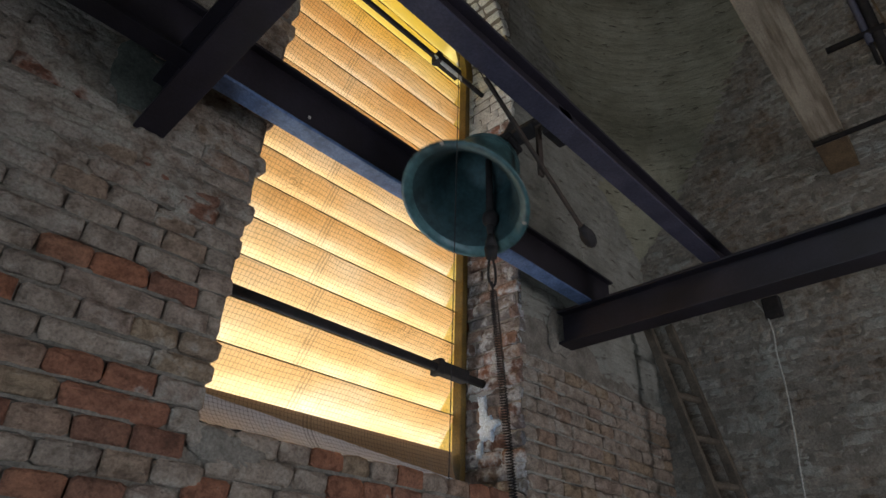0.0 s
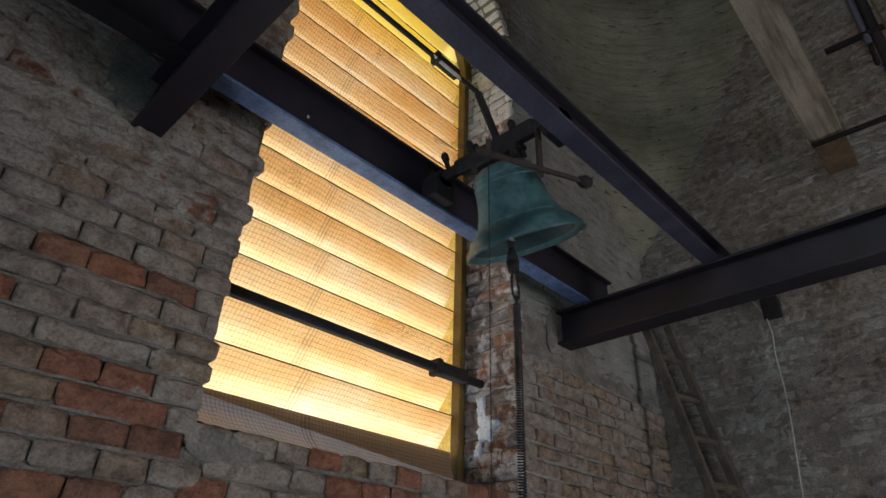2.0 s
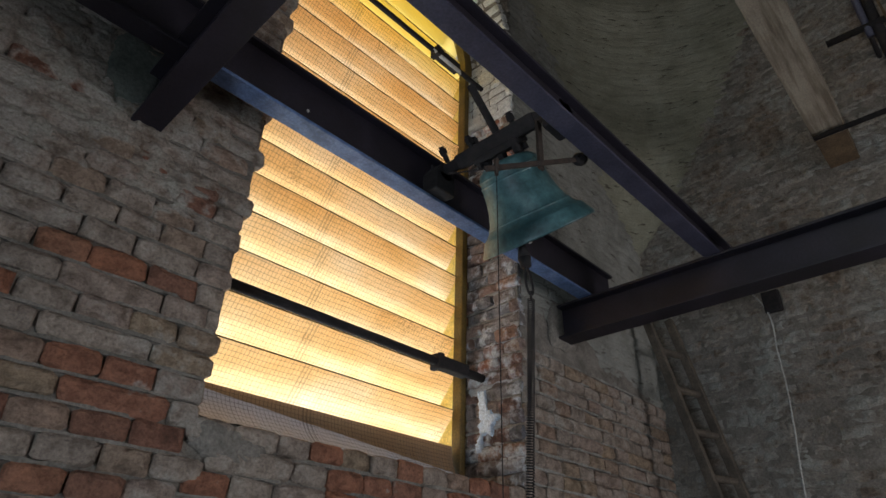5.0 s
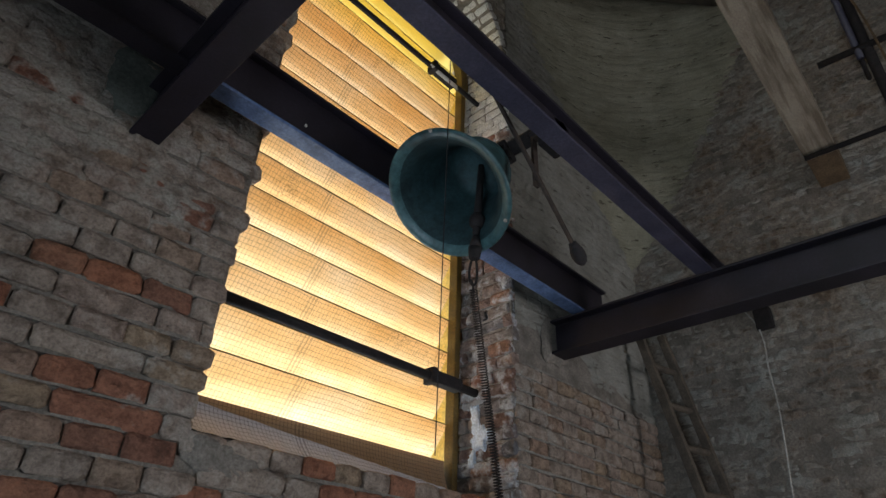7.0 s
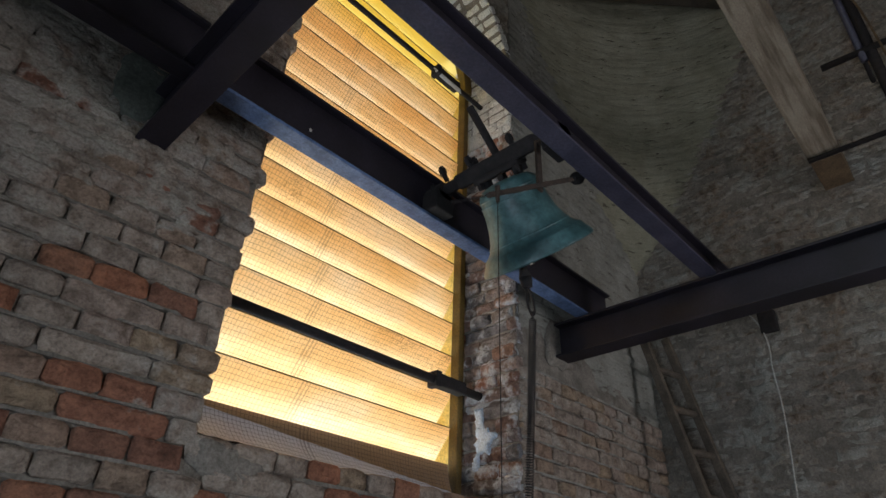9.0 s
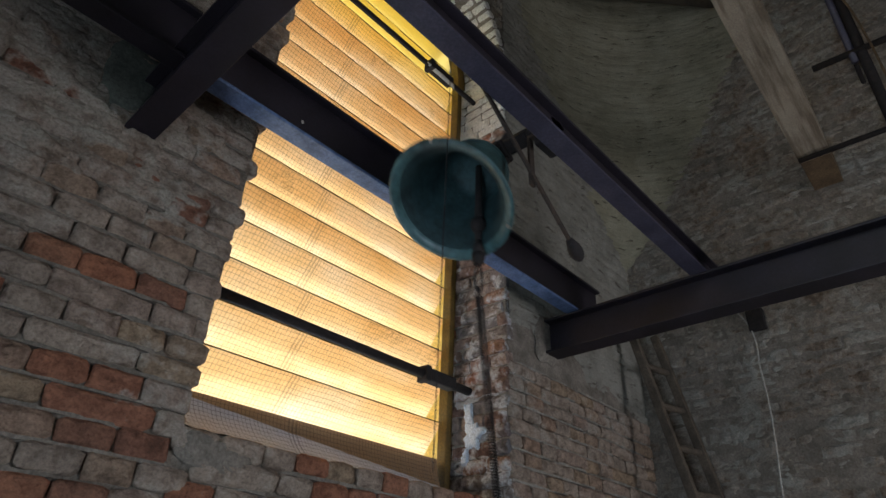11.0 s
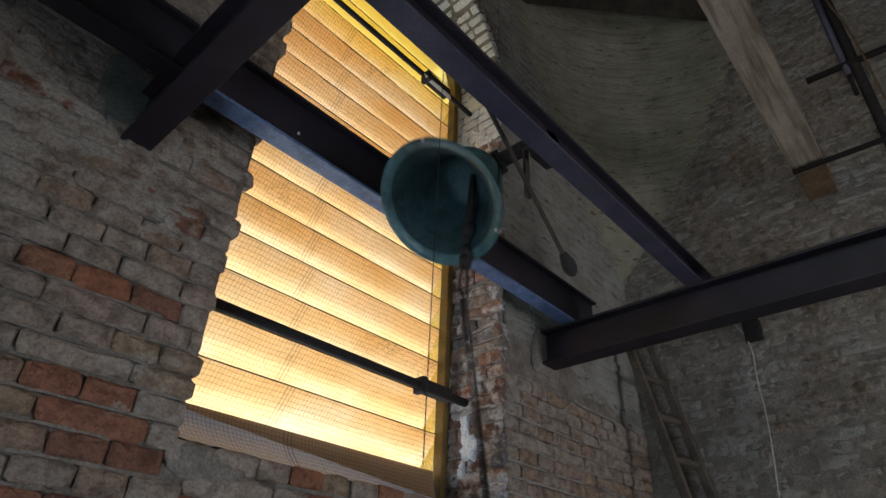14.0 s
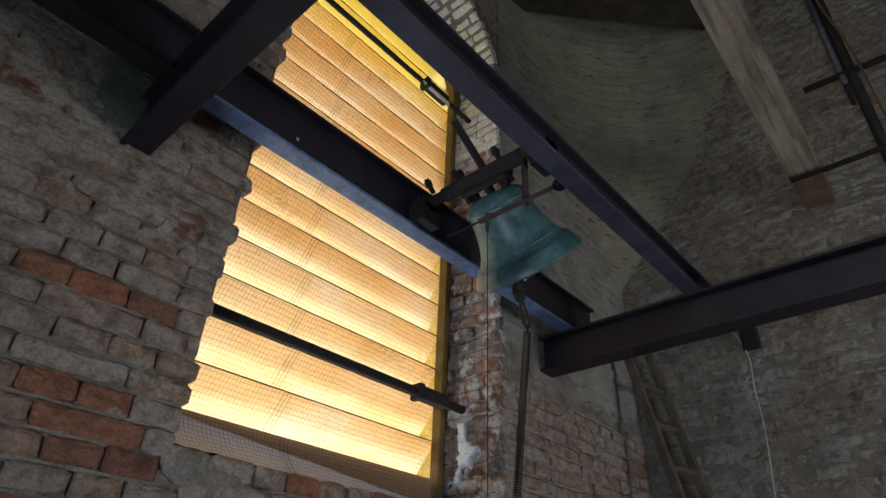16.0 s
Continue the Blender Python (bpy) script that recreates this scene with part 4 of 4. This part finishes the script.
# north wall, west of the window: the courses from below the sill upwards
ROWS = [
    (0.35, [(0.491, "R"), (0.632, "D"), (0.775, "G"), (0.92, "R"), (1.07, "G"), (1.26, "G"), (1.416, "R"), (1.56, "D"), (1.7, "G"), (1.99, "R"), (2.14, "G"), (2.34, "D")]),
    (0.25, [(0.392, "G"), (0.548, "G"), (0.68, "T"), (0.83, "G"), (1.12, "G"), (1.262, "G"), (1.416, "R"), (1.55, "R"), (1.7, "D"), (1.84, "G"), (1.98, "R"), (2.13, "T"), (2.34, "R")]),
    (0.314, [(0.457, "T"), (0.607, "D"), (0.753, "D"), (0.9, "G"), (1.057, "G"), (1.18, "G"), (1.312, "R"), (1.437, "T"), (1.566, "G"), (1.697, "R"), (1.838, "G"), (1.97, "T"), (2.1, "R"), (2.23, "D"), (2.34, "G")]),
    (0.25, [(0.401, "T"), (0.694, "R"), (0.785, "G")]),
    (0.2, [(0.346, "T"), (0.49, "R"), (0.634, "R"), (0.783, "G")]),
    (0.15, [(0.304, "G"), (0.603, "G"), (0.79, "T")]),
    (0.23, [(0.379, "G"), (0.523, "G"), (0.663, "T"), (0.798, "T")]),
    (0.17, [(0.315, "G"), (0.597, "G"), (0.735, "G"), (0.778, "G")]),
    (0.229, [(0.368, "R"), (0.53, "R"), (0.686, "D"), (0.776, "G")]),
    (0.32, [(0.471, "G"), (0.669, "G"), (0.79, "G")]),
    (0.25, [(0.401, "G"), (0.533, "G"), (0.674, "T"), (0.772, "G")]),
    (0.345, [(0.491, "G"), (0.626, "T"), (0.79, "G")]),
    (0.27, [(0.422, "G"), (0.54, "G"), (0.678, "D"), (0.782, "G")]),
]
Z_LOW = 1.826
rg = random.Random(21)
pool = "GGGTGDGR"
upper = "GGGGTGGTGD"
for k in range(-2, 27):
    z = Z_LOW + COURSE * k
    if 0 <= k < len(ROWS):
        start, row = ROWS[k]
    else:
        start, row = 0.7 - 0.15 * rg.random(), []
        if k < 0:
            x = start
            while x < WX1 - 0.1:
                x += STRETCH if rg.random() < 0.2 else HEAD
                row.append((min(x, WX1 - 0.005), rg.choice(pool)))
        else:
            row = [(WX0 + ragged(z), rg.choice(upper))]
    course(row, z, start, rg)
    # the rest of the course, westwards
    x, left = start, []
    while x > X0:
        w = STRETCH if rg.random() < 0.18 else HEAD
        left.append((x, rg.choice(upper if k > 8 else pool)))
        x -= w
    course(left[::-1], z, x, rg)
beds("bed_joints", (X0, Y1, 0), (1, 0, 0), (0, -1, 0), WX0 - X0 - 0.015, Z_LOW - 2 * COURSE, 4.6, 3, MORTAR, wall_north)
beds("bed_joints", (WX0 - 0.015, Y1, 0), (1, 0, 0), (0, -1, 0), WX1 - WX0 + 0.015, Z_LOW + 0.046 - 2 * COURSE, Z_LOW + 0.046 + 2.2 * COURSE, 4, MORTAR, wall_north)
beds("bed_joints", (WX1 + 0.004, Y1 - 0.003, 0), (1, 0, 0), (0, -1, 0), X1 - WX1 - 0.004, 1.75, 2.75, 5, PALE_MORTAR, wall_north)
beds("bed_joints", (WX1, Y1 + THICK - 0.05, 0), (0, -1, 0), (-1, 0, 0), THICK - 0.07, WZ0 + COURSE / 2, AZ, 6, PALE_MORTAR, wall_north)
# upwards the bricks vanish under smeared mortar
coat("mortar_coat", (X0, Y1 - 0.007, 0), (1, 0, 0), (0, -1, 0), WX0 - X0 - 0.03, 2.55, 4.5, 0.0075, 31, SMEAR, wall_north, -0.15,
     keep=lambda a, z: noise.noise((a * 3.1, z * 3.4, 12)) * 0.75 + (z - 2.75) * 0.8 - 0.12 - max(0.0, a - 1.35) * 1.6, lumps=2.4)
joined("upper_bricks", [b for k in range(27, 62) for b in lay((X0, Y1, Z_LOW + COURSE * k), (1, 0, 0), (0, -1, 0), WX0 + ragged(Z_LOW + COURSE * k) - X0, 0, 0.01, 400 + k)]
       + lay((WX0, Y1, AZ), (1, 0, 0), (0, -1, 0), WX1 - WX0, 0, TOP - AZ, 8, keep=lambda a, z: (a + WX0 - WCX) ** 2 + z * z > (AR + 0.07) ** 2), BRICK_GREY, wall_north)
# north wall, east of the window: bricks below, smeared mortar above
for kind, i, m in lay((WX1 + 0.004, Y1, 1.75), (1, 0, 0), (0, -1, 0), X1 - WX1 - 0.004, 0, 1.0, 7, stretch=0.2, proud=0.009):
    one(kind, i, m, TONES[rg.choice("GTGGTGG")])
coat("mortar_coat", (WX1 + 0.012, Y1 - 0.001, 0), (1, 0, 0), (0, -1, 0), X1 - WX1, 1.7, TOP, 0.01, 32, GREY_COAT, wall_north, 0.0,
     keep=lambda a, z: noise.noise((a * 2.6, z * 3.1, 15)) + (z - 3.05) * 1.6 + (a - 0.7) * 0.3)
# the reveal east of the louvres, and the whitewashed soffit of the round head
single(lay((WX1, Y1 + THICK - 0.05, WZ0 + COURSE / 2), (0, -1, 0), (-1, 0, 0), THICK - 0.055, 0, AZ - 0.6 - WZ0, 9, stretch=0.15, proud=0.02), BRICK_REVEAL, wall_north)
coat("lime_smears", (WX1 - 0.006, Y1 + THICK - 0.05, 0), (0, -1, 0), (-1, 0, 0), THICK - 0.06, WZ0 + 0.02, AZ - 0.6, 0.0075, 34, REVEAL_LIME, wall_north, -0.2,
     keep=lambda a, z: 1.5 * noise.noise((a * 6.5, z * 7.5, 23)) - 0.52 + 0.22 * (z - 2.6), lumps=1.8)
soffit = lay((WX1, Y1 + THICK - 0.05, AZ - 0.6 + COURSE / 2), (0, -1, 0), (-1, 0, 0), THICK - 0.055, 0, 0.6, 10, stretch=0.15)
for i in range(22):
    a = (i + 0.5) * COURSE / AR
    n_in = Vector((-math.cos(a), 0, -math.sin(a)))
    soffit += lay((WCX + AR * math.cos(a), Y1 + THICK - 0.05, AZ + AR * math.sin(a)), (0, -1, 0), n_in, THICK - 0.055, 0, 0.01, 50 + i,
                  up=(-math.sin(a), 0, math.cos(a)), stretch=0.15)
joined("soffit_bricks", soffit, BRICK_WHITE, wall_north)
# east wall
coat("mortar_coat", (X1, Y1 + 0.02, 0), (0, -1, 0), (-1, 0, 0), 2.4, 1.6, TOP, 0.0095, 33, BRICK_EAST, wall_east, -0.05,
     keep=lambda a, z: -1 if 0.77 < a < 0.89 and 3.2 < z < 3.36 else 1, rise=0.3, lumps=1.25)


# ---- what moves ----
SWING, PHASE, MEAN = 1.3777, 0.118, 1.8


def bell_angle(t):
    """Degrees by which the mouth swings towards the east."""
    return MEAN - (34.4 + 0.763 * t) * math.cos(2 * math.pi * (t - PHASE) / SWING)


def clapper_angle(t):
    """The clapper hangs nearly upright, held by its spring, until it meets the bell's side."""
    th = bell_angle(t)
    free = 4.5 + (0.11 if th < 0 else 0.05) * th
    return max(th - 26, min(th + 33, free))


def motions():
    times = [i * 0.1 for i in range(161)]
    walk(bell, [(t, Matrix.Translation(PIV) @ pose(0, 0, 0, 0, -bell_angle(t), 0)) for t in times])
    walk(clapper, [(t, pose(0, 0, -0.11, 0, bell_angle(t) - clapper_angle(t), 0)) for t in times])
    walk(lever, [(t, Matrix.Translation(LEV) @ pose(0, 0, 0, 0, 5 - bell_angle(t), 0)) for t in times])
    walk(cord, [(t, pose(1.063 + 0.0027 * bell_angle(t), 0.935, 3.045 - 0.0069 * bell_angle(t))) for t in times])
    rows = []
    for t in times:
        th, ps = radians(bell_angle(t)), radians(clapper_angle(t))
        x = PIV.x + 0.11 * math.sin(th) + 0.53 * math.sin(ps) - ANCHOR.x
        z = PIV.z - 0.11 * math.cos(th) - 0.53 * math.cos(ps) - ANCHOR.z
        rows.append((t, Matrix.Translation(ANCHOR + Vector((x, 0, z))) @ pose(0, 0, 0, 0, math.degrees(math.atan2(x, z)), 0)))
    walk(spring, rows)


motions()
